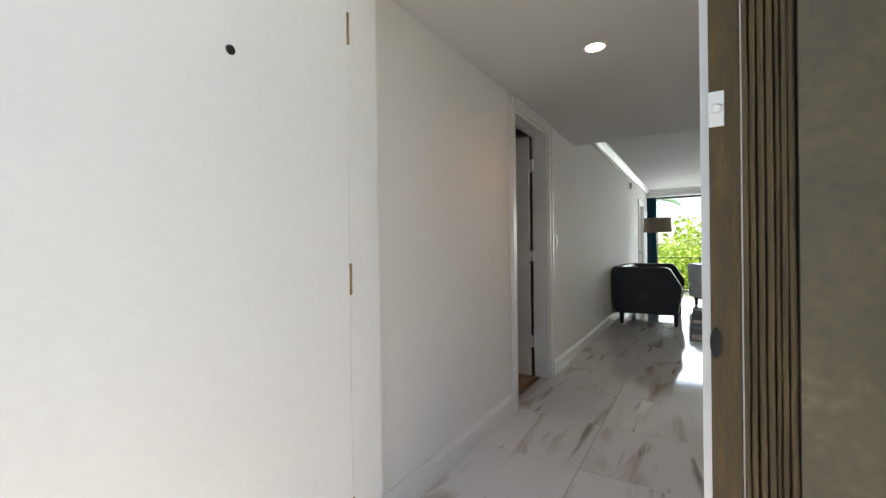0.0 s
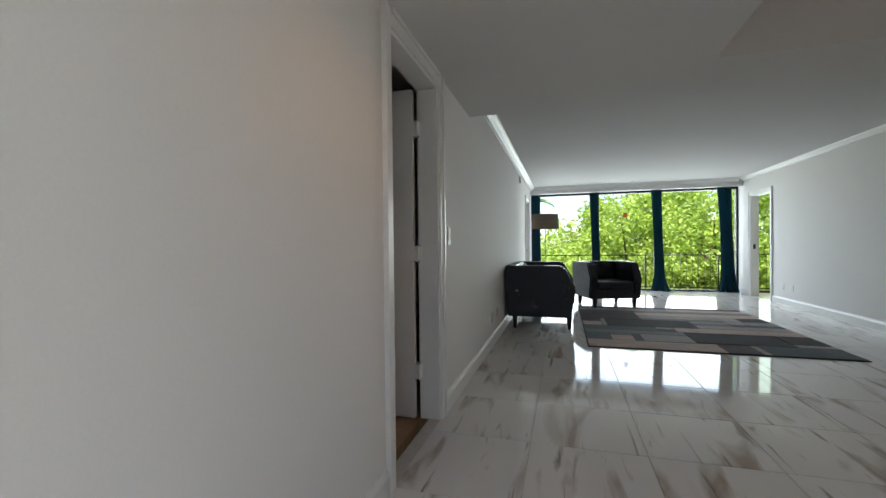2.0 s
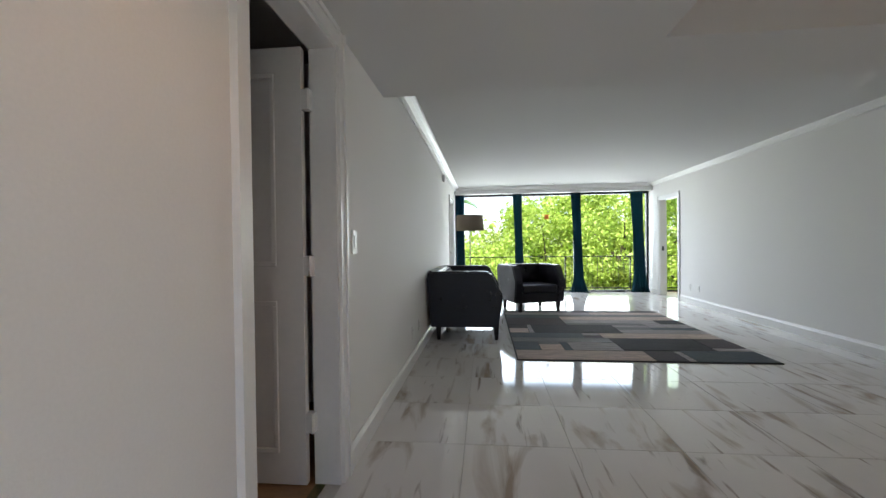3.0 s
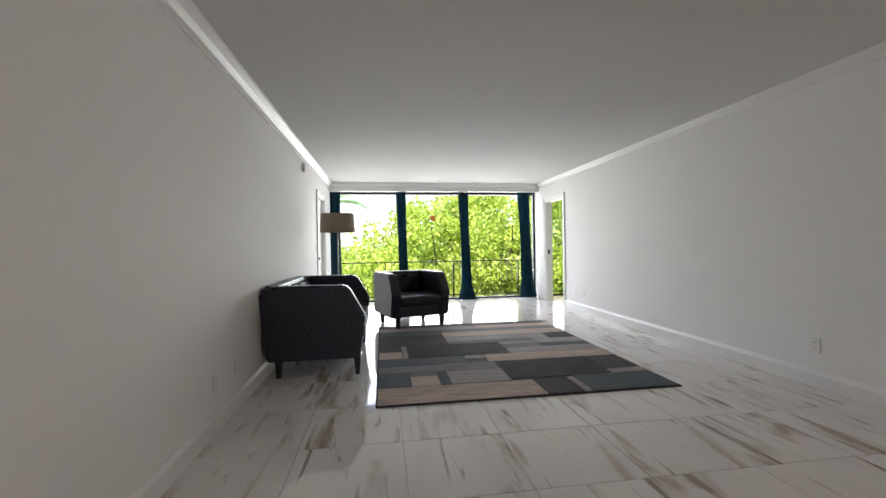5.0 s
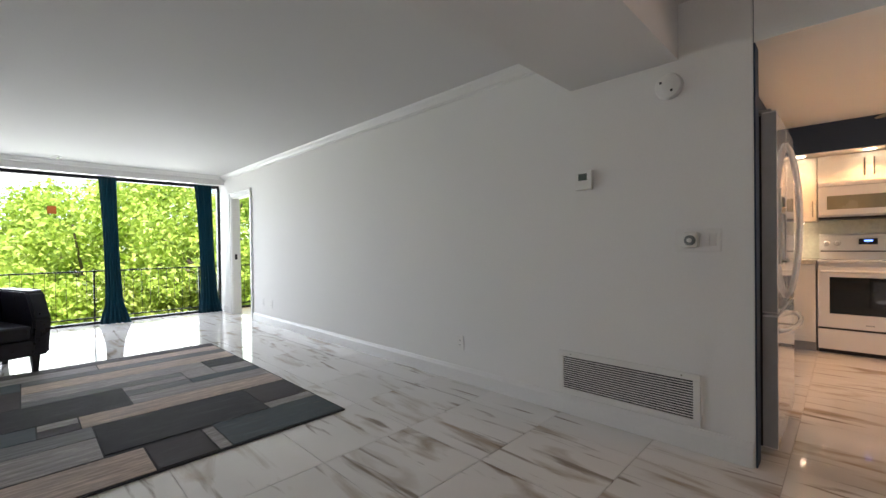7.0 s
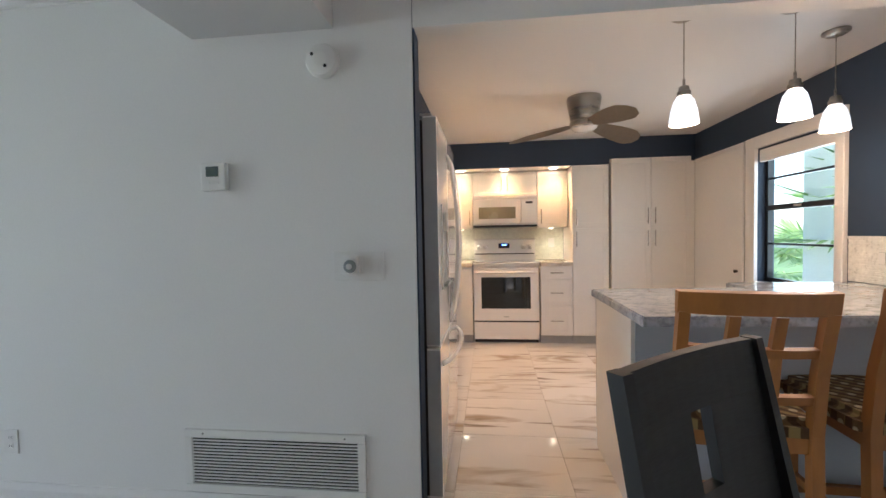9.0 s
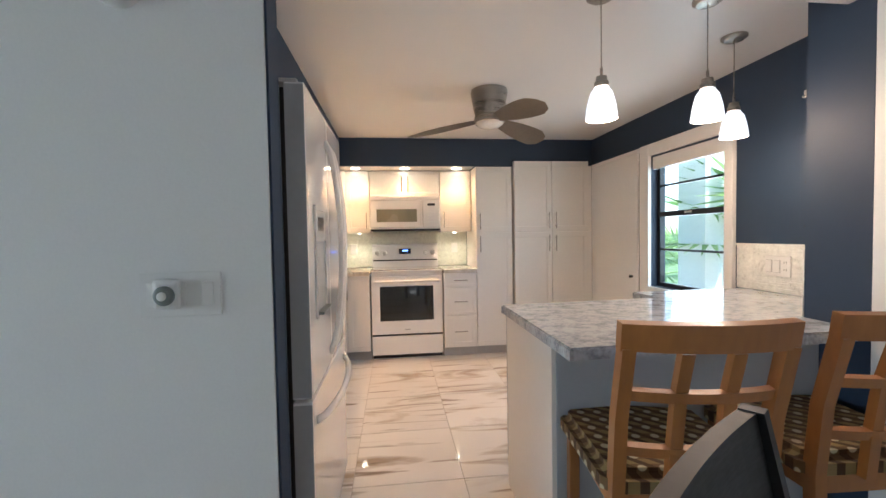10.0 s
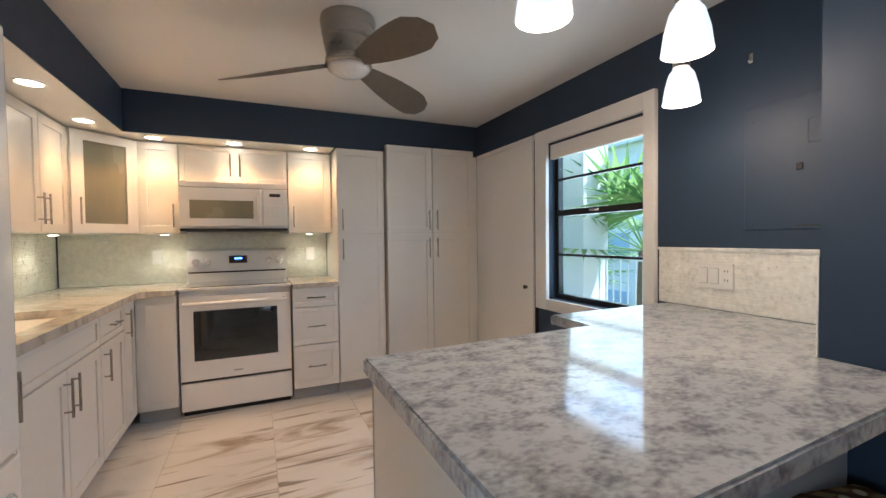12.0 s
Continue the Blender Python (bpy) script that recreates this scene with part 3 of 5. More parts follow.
for x0, x1 in zip(edges, edges[1:]):
    deep, rows, shift = rng.uniform(0.966, 0.974), [], 0.0
    for k in range(53):
        shift = 0.8 * shift + rng.uniform(-0.0007, 0.0007)
        wide = x1 - x0
        rows.append([w.verts.new((x0 + wide * u + (shift if 0 < u < 1 else 0), y, 2.08 * k / 52)) for u, y in ((0, 0.988), (0.16, deep + 0.004), (0.5, deep + shift), (0.84, deep + 0.004), (1, 0.988), (1, 0.999), (0, 0.999))])
    for a, b in zip(rows, rows[1:]):
        for k in range(7):
            w.faces.new((a[k], a[(k + 1) % 7], b[(k + 1) % 7], b[k]))
    w.faces.new(rows[0]), w.faces.new(rows[-1])
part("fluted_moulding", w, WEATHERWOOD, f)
part("plaster_strip", bx(0.338, 0.470, 0.965, 0.999, 0, 2.4), SHADEPLASTER, f)
part("strike_plate", bx(0.210, 0.236, 1.0305, 1.0345, 1.33, 1.40, bevel=0.001, seg=1), PLASTIC, f)
part("strike_hub", turned(lathe(B(), [(0.010, 0), (0.010, 0.004), (0.006, 0.006)], seg=16), Matrix.Translation((0.223, 1.0303, 1.365)) @ Matrix.Rotation(radians(90), 4, "X")), PLASTIC, f)
part("latch_hole", turned(lathe(B(), [(0.014, 0), (0.013, 0.003), (0.008, 0.002)], seg=16), Matrix.Translation((0.218, 1.034, 0.90)) @ Matrix.Rotation(radians(90), 4, "X") @ Matrix.Diagonal((0.7, 2.2, 1, 1))), BRONZE, f)
structure("wall_outside", bx(0.4705, 3.4, 0.93, 0.9985, 0, 2.5), STUCCO, "white stuccoed outer wall beside the entrance")
structure("wall_outside_west", bx(-3.2, -0.803, 0.93, 0.9985, 0, 2.5), STUCCO, "white stuccoed outer wall")
structure("walkway", bx(-3.2, 9.0, -1.3, 0.75, -0.25, -0.01), CONCRETE, "painted concrete outdoor walkway")
structure("walkway_entry", bx(-3.2, 3.46, 0.7505, 1.0, -0.25, -0.012), CONCRETE, "painted concrete threshold")
# slab added overhead, cut short: shades the window, lets sun reach the columns
structure("walkway_roof", bx(-3.2, 9.0, -0.4, 0.755, 2.55, 2.75), STUCCO, "white stuccoed walkway roof, cut to shade the kitchen window")
for x in (0.9, 6.98):
    structure("walkway_column", bx(x, x + 0.5, -1.25, -0.85, -0.009, 2.549, bevel=0.01), STUCCO, "white stuccoed square column of the walkway")
r = thing("walkway_railing", (5.0, -1.05, -0.01), "white metal walkway railing with upright bars", "railing")
for x0, x1 in ((-3.0, 0.899), (1.401, 6.979), (7.481, 8.9)):
    part("top_rail", bx(x0, x1, -1.07, -1.03, 0.98, 1.02), STUCCO, r)
    part("bottom_rail", bx(x0, x1, -1.06, -1.04, 0.08, 0.11), STUCCO, r)
for i in range(53):
    x = 1.46 + i * 0.105
    part("bar", bx(x - 0.008, x + 0.008, -1.058, -1.042, 0.1105, 0.9795), STUCCO, r)

# ---- living room ----
def soft_box(bm, x0, x1, y0, y1, z0, z1, r=0.03):
    return box(bm, x0, x1, y0, y1, z0, z1, bevel=r, seg=3)


def arm_outline(depth, high, base):
    """Side outline of an arm: flat top, then a slope down to the front."""
    return [(0.03, base), (depth - 0.06, base), (depth, high * 0.66), (depth - 0.14, high - 0.02), (depth - 0.18, high), (0.02, high), (-0.02, high - 0.06)]


def tub_seat(name, length, label, cushions, group, m):
    """A tub-shaped leather seat facing local -y; local x across, y to the back."""
    s = tagged(new(name), label, "sofa" if length > 1 else "armchair", group)
    s.matrix_world = m
    SPOT[s] = Vector((0, 0, 0))
    depth, high, base, arm = 0.86, 0.80 if length > 1 else 0.755, 0.16, 0.13
    half = length / 2
    for sx in (-1, 1):
        bm = B()
        pts = [(depth - u, z) for u, z in arm_outline(depth, high, base)]
        a, b = (-half, -half + arm) if sx < 0 else (half - arm, half)
        prism(bm, pts, "x", a, b)
        bmesh.ops.bevel(bm, geom=bm.edges[:], offset=0.018, segments=2, affect="EDGES")
        part("arm", bm, LEATHER, s, local=True)
        bm = B()
        rod(bm, (a + 0.006 if sx < 0 else b - 0.006, 0.185, high - 0.004), (a + 0.006 if sx < 0 else b - 0.006, depth - 0.03, high - 0.004), 0.006, seg=8)
        part("piping", bm, LEATHER, s, local=True)
    part("base", soft_box(B(), -half + 0.02, half - 0.02, 0.05, depth - 0.03, base, 0.31, 0.015), LEATHER, s, local=True)
    inner = length - 2 * arm
    bm = B()
    pts = [(depth - 0.20, 0.3), (depth - 0.16, high - 0.05), (depth - 0.13, high), (depth + 0.02, high), (depth + 0.02, high - 0.05), (depth - 0.03, base), (depth - 0.18, base)]
    prism(bm, pts, "x", -inner / 2 - 0.01, inner / 2 + 0.01)
    bmesh.ops.bevel(bm, geom=bm.edges[:], offset=0.02, segments=2, affect="EDGES")
    part("backrest", bm, LEATHER, s, local=True)
    for i in range(cushions):
        x0 = -inner / 2 + inner * i / cushions
        part("seat_cushion", soft_box(B(), x0 + 0.004, x0 + inner / cushions - 0.004, 0.015, depth - 0.19, 0.3105, 0.445, 0.035), LEATHER, s, local=True, smooth=False)
        nu, nv = 24, 12
        bm = B()
        grid = []
        for j in range(nv + 1):
            row = []
            for k in range(nu + 1):
                u, v = k / nu, j / nv
                tuft = 0
                for tv, row_us in ((0.36, (0.25, 0.75)), (0.7, (0.0, 0.5, 1.0))):
                    for tu in row_us:
                        d2 = ((u - tu) * inner / cushions) ** 2 + ((v - tv) * 0.33) ** 2
                        tuft -= 0.032 * math.exp(-d2 / 0.0022)
                puff = 0.045 * (1 - (2 * u - 1) ** 4) * (1 - (2 * v - 1) ** 4)
                row.append(bm.verts.new((x0 + u * inner / cushions, depth - 0.205 + 0.05 * v - puff - tuft, 0.44 + v * (high - 0.46))))
            grid.append(row)
        for a, b in zip(grid, grid[1:]):
            for k in range(nu):
                bm.faces.new((a[k], a[k + 1], b[k + 1], b[k]))
        bmesh.ops.solidify(bm, geom=bm.faces[:], thickness=-0.02)
        part("tufted_back_pad", bm, LEATHER, s, local=True, smooth=True)
        for tv, row_us in ((0.36, (0.25, 0.75)), (0.7, (0.5,))):
            for tu in row_us:
                bm = B()
                bmesh.ops.create_uvsphere(bm, u_segments=8, v_segments=6, radius=0.011, matrix=Matrix.Translation((x0 + tu * inner / cushions, depth - 0.213 + 0.05 * tv - 0.012, 0.44 + tv * (high - 0.46))))
                part("button", bm, LEATHER, s, local=True)
    for x, y in ((-half + 0.10, 0.08), (half - 0.10, 0.08), (-half + 0.10, depth - 0.11), (half - 0.10, depth - 0.11)):
        bm = B()
        bmesh.ops.create_cone(bm, cap_ends=True, segments=4, radius1=0.026, radius2=0.042, depth=base + 0.002, matrix=Matrix.Translation((x, y, base / 2 + 0.001)) @ Matrix.Rotation(radians(45), 4, "Z"))
        part("leg", bm, DARKWOOD, s, "tapered black wooden leg", local=True)
    return s


tub_seat("loveseat", 1.42, "dark navy leather loveseat with tufted back against the wall", 2, "leather seating", pose(0.005, 6.99, 0, 0, 0, 90))
tub_seat("armchair", 0.86, "dark navy leather tub armchair with tufted back by the window", 1, "leather seating", pose(0.69, 8.27, 0, 0, 0, 18))

# rug of woven patches
rug = thing("rug", (1.28, 6.98, 0), "patchwork wool rug in greys, cream and charcoal", "rug")
RX0, RX1, RY0, RY1 = 0.095, 2.455, 5.54, 8.45
part("backing", bx(RX0, RX1, RY0, RY1, 0.001, 0.009), RUGS["dark"], rug, "dark bound edge")
PATCHES = [
    ("cream", 0.0, 1.28, 0.0, 0.36), ("brown", 1.28, 1.57, 0.0, 0.37), ("light", 1.57, 1.64, 0.0, 0.37), ("teal", 1.64, 2.36, 0.0, 0.40),
    ("teal", 0.0, 0.28, 0.36, 0.72), ("cream", 0.28, 0.52, 0.36, 0.62), ("teal", 0.52, 0.60, 0.36, 0.72), ("light", 0.60, 1.11, 0.37, 0.72),
    ("mid", 0.28, 0.52, 0.62, 0.72), ("dark", 1.11, 2.01, 0.40, 0.94), ("light", 2.01, 2.36, 0.40, 0.52), ("brown", 2.01, 2.36, 0.52, 0.94),
    ("teal", 0.0, 0.86, 0.94, 1.20), ("mid", 0.0, 1.11, 0.72, 0.94), ("brown", 0.86, 1.06, 0.94, 1.08), ("cream", 1.06, 2.36, 0.94, 1.20),
]
PATCHES2 = [
    ("light", 0.86, 1.06, 1.08, 1.20), ("cream", 0.0, 0.25, 1.20, 1.47), ("light", 0.25, 0.31, 1.20, 1.70), ("dark", 0.31, 1.36, 1.20, 1.70),
    ("brown", 0.0, 0.25, 1.47, 1.70), ("light", 1.36, 2.36, 1.20, 1.42), ("mid", 1.36, 1.80, 1.42, 1.58), ("teal", 1.80, 2.36, 1.42, 1.56), ("light", 1.80, 2.03, 1.56, 1.84),
    ("brown", 0.0, 0.79, 1.70, 2.22), ("mid", 0.79, 1.80, 1.70, 1.84), ("light", 1.36, 1.80, 1.58, 1.70), ("dark", 2.03, 2.36, 1.79, 2.08), ("light", 2.03, 2.36, 1.56, 1.79),
    ("light", 0.79, 2.03, 1.84, 2.08), ("cream", 0.79, 2.36, 2.08, 2.34), ("teal", 0.0, 0.79, 2.22, 2.50), ("mid", 0.79, 2.36, 2.34, 2.52), ("light", 0.0, 1.3, 2.50, 2.72), ("cream", 1.3, 2.36, 2.52, 2.72), ("brown", 0.0, 2.36, 2.72, 2.91),
]
for kind, u0, u1, v0, v1 in PATCHES + PATCHES2:
    g = 0.004
    bm = bx(max(RX0 + u0 + g, RX0 + 0.014), min(RX0 + u1 - g, RX1 - 0.014), max(RY0 + v0 + g, RY0 + 0.018), min(RY0 + v1 - g, RY1 - 0.018), 0.0092, 0.0125)
    part("patch", bm, RUGS[kind], rug)

# floor lamp
lm = thing("floor_lamp", (-0.44, 8.42, 0), "floor lamp with a drum linen shade on a slim pole", "floor lamp")
part("base", lathe(B(), [(0.14, 0.001), (0.14, 0.014), (0.12, 0.022), (0.02, 0.028), (0.012, 0.05)], (-0.44, 8.42, 0)), STEEL, lm, smooth=False)
part("pole", rod(B(), (-0.44, 8.42, 0.03), (-0.44, 8.42, 1.60), 0.009), STEEL, lm)
bm = B()
seg = 48
rings = [[bm.verts.new((-0.44 + r * math.cos(2 * math.pi * i / seg), 8.42 + r * math.sin(2 * math.pi * i / seg), z)) for i in range(seg)] for r, z in ((0.232, 1.335), (0.228, 1.335), (0.215, 1.585), (0.219, 1.585))]
for a, b in ((0, 1), (1, 2), (2, 3), (3, 0)):
    for i in range(seg):
        bm.faces.new((rings[a][i], rings[a][(i + 1) % seg], rings[b][(i + 1) % seg], rings[b][i]))
part("shade", bm, LINEN, lm, "beige linen drum shade", smooth=False)
w = B()
for a in (0, 120, 240):
    rod(w, (-0.44, 8.42, 1.575), (-0.44 + 0.215 * math.cos(radians(a)), 8.42 + 0.215 * math.sin(radians(a)), 1.575), 0.003, seg=8)
part("shade_spider", w, STEEL, lm)


# ---- small wall fittings ----
def wall_plate(name, x, side, y, z, wide, high, label, category, toggles=0, sockets=0):
    p = thing(name, (x, y, z), label, category)
    part("plate", bx(x, x + 0.006 * side, y - wide / 2, y + wide / 2, z - high / 2, z + high / 2, bevel=0.002, seg=1), PLASTIC, p)
    for i in range(toggles):
        c = y - wide / 2 + wide * (i + 0.5) / toggles
        part("rocker", bx(x + 0.006 * side, x + 0.010 * side, c - 0.016, c + 0.016, z - 0.033, z + 0.033, bevel=0.0015, seg=1), PLASTIC, p)
    for i in range(sockets):
        c = z + (i - 0.5) * 0.04
        part("socket", bx(x + 0.006 * side, x + 0.0075 * side, y - 0.015, y + 0.015, c - 0.014, c + 0.014, bevel=0.0006, seg=1), PLASTIC, p)
        w = B()
        for dy in (-0.006, 0.006):
            box(w, x + 0.0075 * side, x + 0.0081 * side, y + dy - 0.0012, y + dy + 0.0012, c - 0.004, c + 0.006)
        part("slots", w, BLACK, p)
    return p


wall_plate("wall_outlet", XR, -1, 5.353, 0.32, 0.075, 0.115, "white wall outlet low on the plain wall", "outlet", sockets=2)
wall_plate("wall_outlet", XL, 1, 5.35, 0.30, 0.075, 0.115, "white wall outlet low on the wall", "outlet", sockets=2)
wall_plate("wall_outlet", XL, 1, 5.72, 0.30, 0.075, 0.115, "white wall outlet low on the wall", "outlet", sockets=2)
wall_plate("wall_outlet", XR, -1, 9.35, 0.30, 0.075, 0.115, "white wall outlet near the far doorway", "outlet", sockets=2)
wall_plate("wall_outlet", XR, -1, 9.05, 0.30, 0.075, 0.115, "white wall outlet near the far doorway", "outlet", sockets=2)
wall_plate("light_switch", XL, 1, 3.66, 1.13, 0.075, 0.125, "white light switch beside the bedroom door", "light switch", toggles=1)
wall_plate("light_switch", XL, 1, 9.28, 1.13, 0.075, 0.125, "white light switch beside the closed door", "light switch", toggles=1)
sw = wall_plate("light_switch", XR, -1, 3.635, 1.135, 0.215, 0.125, "white three-gang switch plate with a round dimmer knob", "light switch", toggles=3)
part("dimmer_body", bx(XR - 0.032, XR - 0.0102, 3.628, 3.698, 1.095, 1.18, bevel=0.012, seg=2), PLASTIC, sw)
part("dimmer_knob", turned(lathe(B(), [(0.027, 0), (0.027, 0.006), (0.02, 0.012), (0.008, 0.014)], seg=24), Matrix.Translation((XR - 0.032, 3.664, 1.135)) @ Matrix.Rotation(radians(-90), 4, "Y")), GREYPLASTIC, sw, "grey ribbed dial", smooth=False)
part("dimmer_cap", turned(lathe(B(), [(0.012, 0), (0.012, 0.004), (0.006, 0.006)], seg=20), Matrix.Translation((XR - 0.046, 3.664, 1.135)) @ Matrix.Rotation(radians(-90), 4, "Y")), PLASTIC, sw)
th = thing("thermostat", (XR, 4.26, 1.52), "white wall thermostat with a grey display", "thermostat")
part("body", bx(XR - 0.028, XR, 4.205, 4.318, 1.465, 1.585, bevel=0.006), PLASTIC, th)
part("display", bx(XR - 0.0288, XR - 0.0282, 4.235, 4.292, 1.525, 1.568), SCREEN, th)
w = B()
for i in range(3):
    box(w, XR - 0.0296, XR - 0.0282, 4.235 + i * 0.021, 4.249 + i * 0.021, 1.492, 1.502)
part("buttons", w, PLASTIC, th)
sm = thing("smoke_detector", (XR, 3.765, 1.985), "round white smoke detector on the wall", "smoke detector")
part("body", turned(lathe(B(), [(0.07, 0), (0.07, 0.018), (0.062, 0.034), (0.03, 0.042), (0.01, 0.043)], seg=36), Matrix.Translation((XR, 3.765, 1.985)) @ Matrix.Rotation(radians(-90), 4, "Y")), PLASTIC, sm, smooth=False)
w = B()
for dy, dz in ((0.034, 0.02), (-0.02, -0.03)):
    rod(w, (XR - 0.036, 3.765 + dy, 1.985 + dz), (XR - 0.042, 3.765 + dy, 1.985 + dz), 0.007)
part("sounder_holes", w, BLACK, sm)
vt = thing("air_vent", (XR, 4.04, 0.28), "white louvred return-air grille low on the wall", "air vent")
VY0, VY1, VZ0, VZ1 = 3.625, 4.455, 0.135, 0.415
part("backing", bx(XR - 0.0035, XR - 0.0005, VY0 + 0.01, VY1 - 0.01, VZ0 + 0.01, VZ1 - 0.01), BLACK, vt)
w = B()
for a in ((VY0, VY1, VZ0, VZ0 + 0.035), (VY0, VY1, VZ1 - 0.035, VZ1), (VY0, VY0 + 0.035, VZ0 + 0.0355, VZ1 - 0.0355), (VY1 - 0.035, VY1, VZ0 + 0.0355, VZ1 - 0.0355)):
    box(w, XR - 0.014, XR - 0.0001, *a, bevel=0.002, seg=1)
part("frame", w, PLASTIC, vt)
for i in range(15):
    z = VZ0 + 0.043 + i * 0.0142
    part("slat", prism(B(), [(XR - 0.0125, z + 0.002), (XR - 0.0125, z + 0.0085), (XR - 0.006, z + 0.0065), (XR - 0.006, z + 0.001)], "y", VY0 + 0.036, VY1 - 0.036), PLASTIC, vt)
for y in (VY0 + 0.09, VY1 - 0.09):
    part("screw", turned(lathe(B(), [(0.005, 0), (0.004, 0.002)], seg=10), Matrix.Translation((XR - 0.014, y, VZ1 - 0.017)) @ Matrix.Rotation(radians(-90), 4, "Y")), CHROME, vt)
ab = thing("alarm_box", (XL, 8.33, 2.19), "small white alarm sensor high on the wall", "sensor")
part("body", bx(XL, XL + 0.04, 8.29, 8.37, 2.14, 2.25, bevel=0.008), PLASTIC, ab)
sp = thing("sprinkler", (1.27, 10.6, LIVING_H), "small white ceiling sprinkler head", "sprinkler")
part("escutcheon", lathe(B(), [(0.035, 0.0), (0.03, -0.008), (0.012, -0.012)], (1.27, 10.6, LIVING_H - 0.0005)), PLASTIC, sp)
part("head", lathe(B(), [(0.010, -0.0125), (0.008, -0.03), (0.02, -0.034), (0.02, -0.036), (0.006, -0.038)], (1.27, 10.6, LIVING_H)), CHROME, sp)


def downlight(x, y, z, strength, cone=110, aim=None):
    d = thing("downlight", (x, y, z), "round recessed ceiling light with a white ring, lit", "ceiling light", "recessed lights")
    bm = B()
    seg = 32
    rings = [[bm.verts.new((x + r * math.cos(2 * math.pi * i / seg), y + r * math.sin(2 * math.pi * i / seg), z + h)) for i in range(seg)] for r, h in ((0.062, -0.0005), (0.06, -0.005), (0.05, -0.006), (0.046, -0.001))]
    for a, b in zip(rings, rings[1:]):
        for i in range(seg):
            bm.faces.new((a[i], a[(i + 1) % seg], b[(i + 1) % seg], b[i]))
    part("ring", bm, TRIM, d)
    part("lens", lathe(B(), [(0.0455, -0.0008), (0.044, -0.003), (0.01, -0.0035)], (x, y, z), seg=24), BULB, d)
    lamp("downlight_lamp", "SPOT", (x, y, z - 0.02), aim or (x, y, 0), strength, (1.0, 0.48, 0.155), cone=cone)
    return d


downlight(-0.253, 2.271, HALL_H, SPOT_LIGHT * 0.38, 140)

# ---- kitchen ----
def frame4(face, u0, u1, z0, z1, place, name, parent, mat, rail=0.055, thick=0.019):
    """A shaker door or drawer front: four rails and a set-back panel. face: -x or -y, the way it faces; place: the plane of its front."""
    def at(bm, a0, a1, c0, c1, near, far, bev):
        if face == "-x":
            box(bm, place + near, place + far, a0, a1, c0, c1, bevel=bev, seg=1)
        else:
            box(bm, a0, a1, place + near, place + far, c0, c1, bevel=bev, seg=1)
    bm = B()
    at(bm, u0, u1, z0, z0 + rail, 0, thick, 0.0015), at(bm, u0, u1, z1 - rail, z1, 0, thick, 0.0015)
    at(bm, u0, u0 + rail, z0 + rail, z1 - rail, 0.0002, thick, 0.0), at(bm, u1 - rail, u1, z0 + rail, z1 - rail, 0.0002, thick, 0.0)
    d = part(name, bm, mat, parent)
    bm = B()
    at(bm, u0 + rail, u1 - rail, z0 + rail, z1 - rail, 0.008, thick - 0.001, 0)
    part("panel", bm, mat, d)
    return d


def bar_handle(face, u, z, place, parent, long=0.15, upright=True):
    bm = B()
    out = 0.03
    def p(du, dz, o):
        return (place - o, u + du, z + dz) if face == "-x" else (u + du, place - o, z + dz)
    h = long / 2
    a, b = ((0, -h), (0, h)) if upright else ((-h, 0), (h, 0))
    rod(bm, p(*a, out), p(*b, out), 0.0055, seg=10)
    for k in (-0.7, 0.7):
        du, dz = (0, h * k) if upright else (h * k, 0)
        rod(bm, p(du, dz, -0.002), p(du, dz, out), 0.004, seg=8)
    part("handle", bm, STEEL, parent, "brushed nickel bar handle")


def cabinet(name, label, face, u0, u1, back, place, z0, z1, fronts, toe=False):
    """A cabinet unit. fronts: (u0, u1, z0, z1, handle) with handle (u, z, upright) or None."""
    mid = ((back + place) / 2, (u0 + u1) / 2) if face == "-x" else ((u0 + u1) / 2, (back + place) / 2)
    c = thing(name, (*mid, 0 if z0 < 0.3 else z0), label, "cabinet", "white kitchen cabinets")
    front = place + 0.0205
    body = bx(front, back, u0, u1, z0, z1) if face == "-x" else bx(u0, u1, front, back, z0, z1)
    part("body", body, CAB, c)
    if toe:
        kick = bx(place + 0.07, back, u0, u1, 0.001, z0 - 0.0005) if face == "-x" else bx(u0, u1, place + 0.07, back, 0.001, z0 - 0.0005)
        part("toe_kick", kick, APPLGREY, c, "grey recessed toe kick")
    for i, (a0, a1, c0, c1, h) in enumerate(fronts):
        d = frame4(face, a0 + 0.002, a1 - 0.002, c0 + 0.002, c1 - 0.002, place, "door" if c1 - c0 > 0.3 else "drawer_front", c, CAB, 0.055 if c1 - c0 > 0.3 else 0.035)
        if h:
            bar_handle(face, h[0], h[1], place, d, 0.17 if h[2] else 0.14, h[2])
    return c


EX, EB = 6.47, 7.055
# tall cabinets on the east wall
cabinet("pantry_cabinet", "tall white two-door pantry with upper and lower doors", "-x", 0.96, 1.775, EB, 6.43, 0.10, 2.045, [
    (0.96, 1.366, 0.10, 1.30, (1.33, 1.18, True)), (1.368, 1.775, 0.10, 1.30, (1.405, 1.18, True)),
    (0.96, 1.366, 1.303, 2.045, (1.33, 1.42, True)), (1.368, 1.775, 1.303, 2.045, (1.405, 1.42, True))], True)
cabinet("tall_cabinet", "narrow tall white cabinet with two stacked doors", "-x", 1.79, 2.178, EB, EX, 0.10, 1.9925, [
    (1.79, 2.178, 0.10, 1.30, (2.14, 1.18, True)), (1.79, 2.178, 1.303, 1.9925, (2.14, 1.42, True))], True)
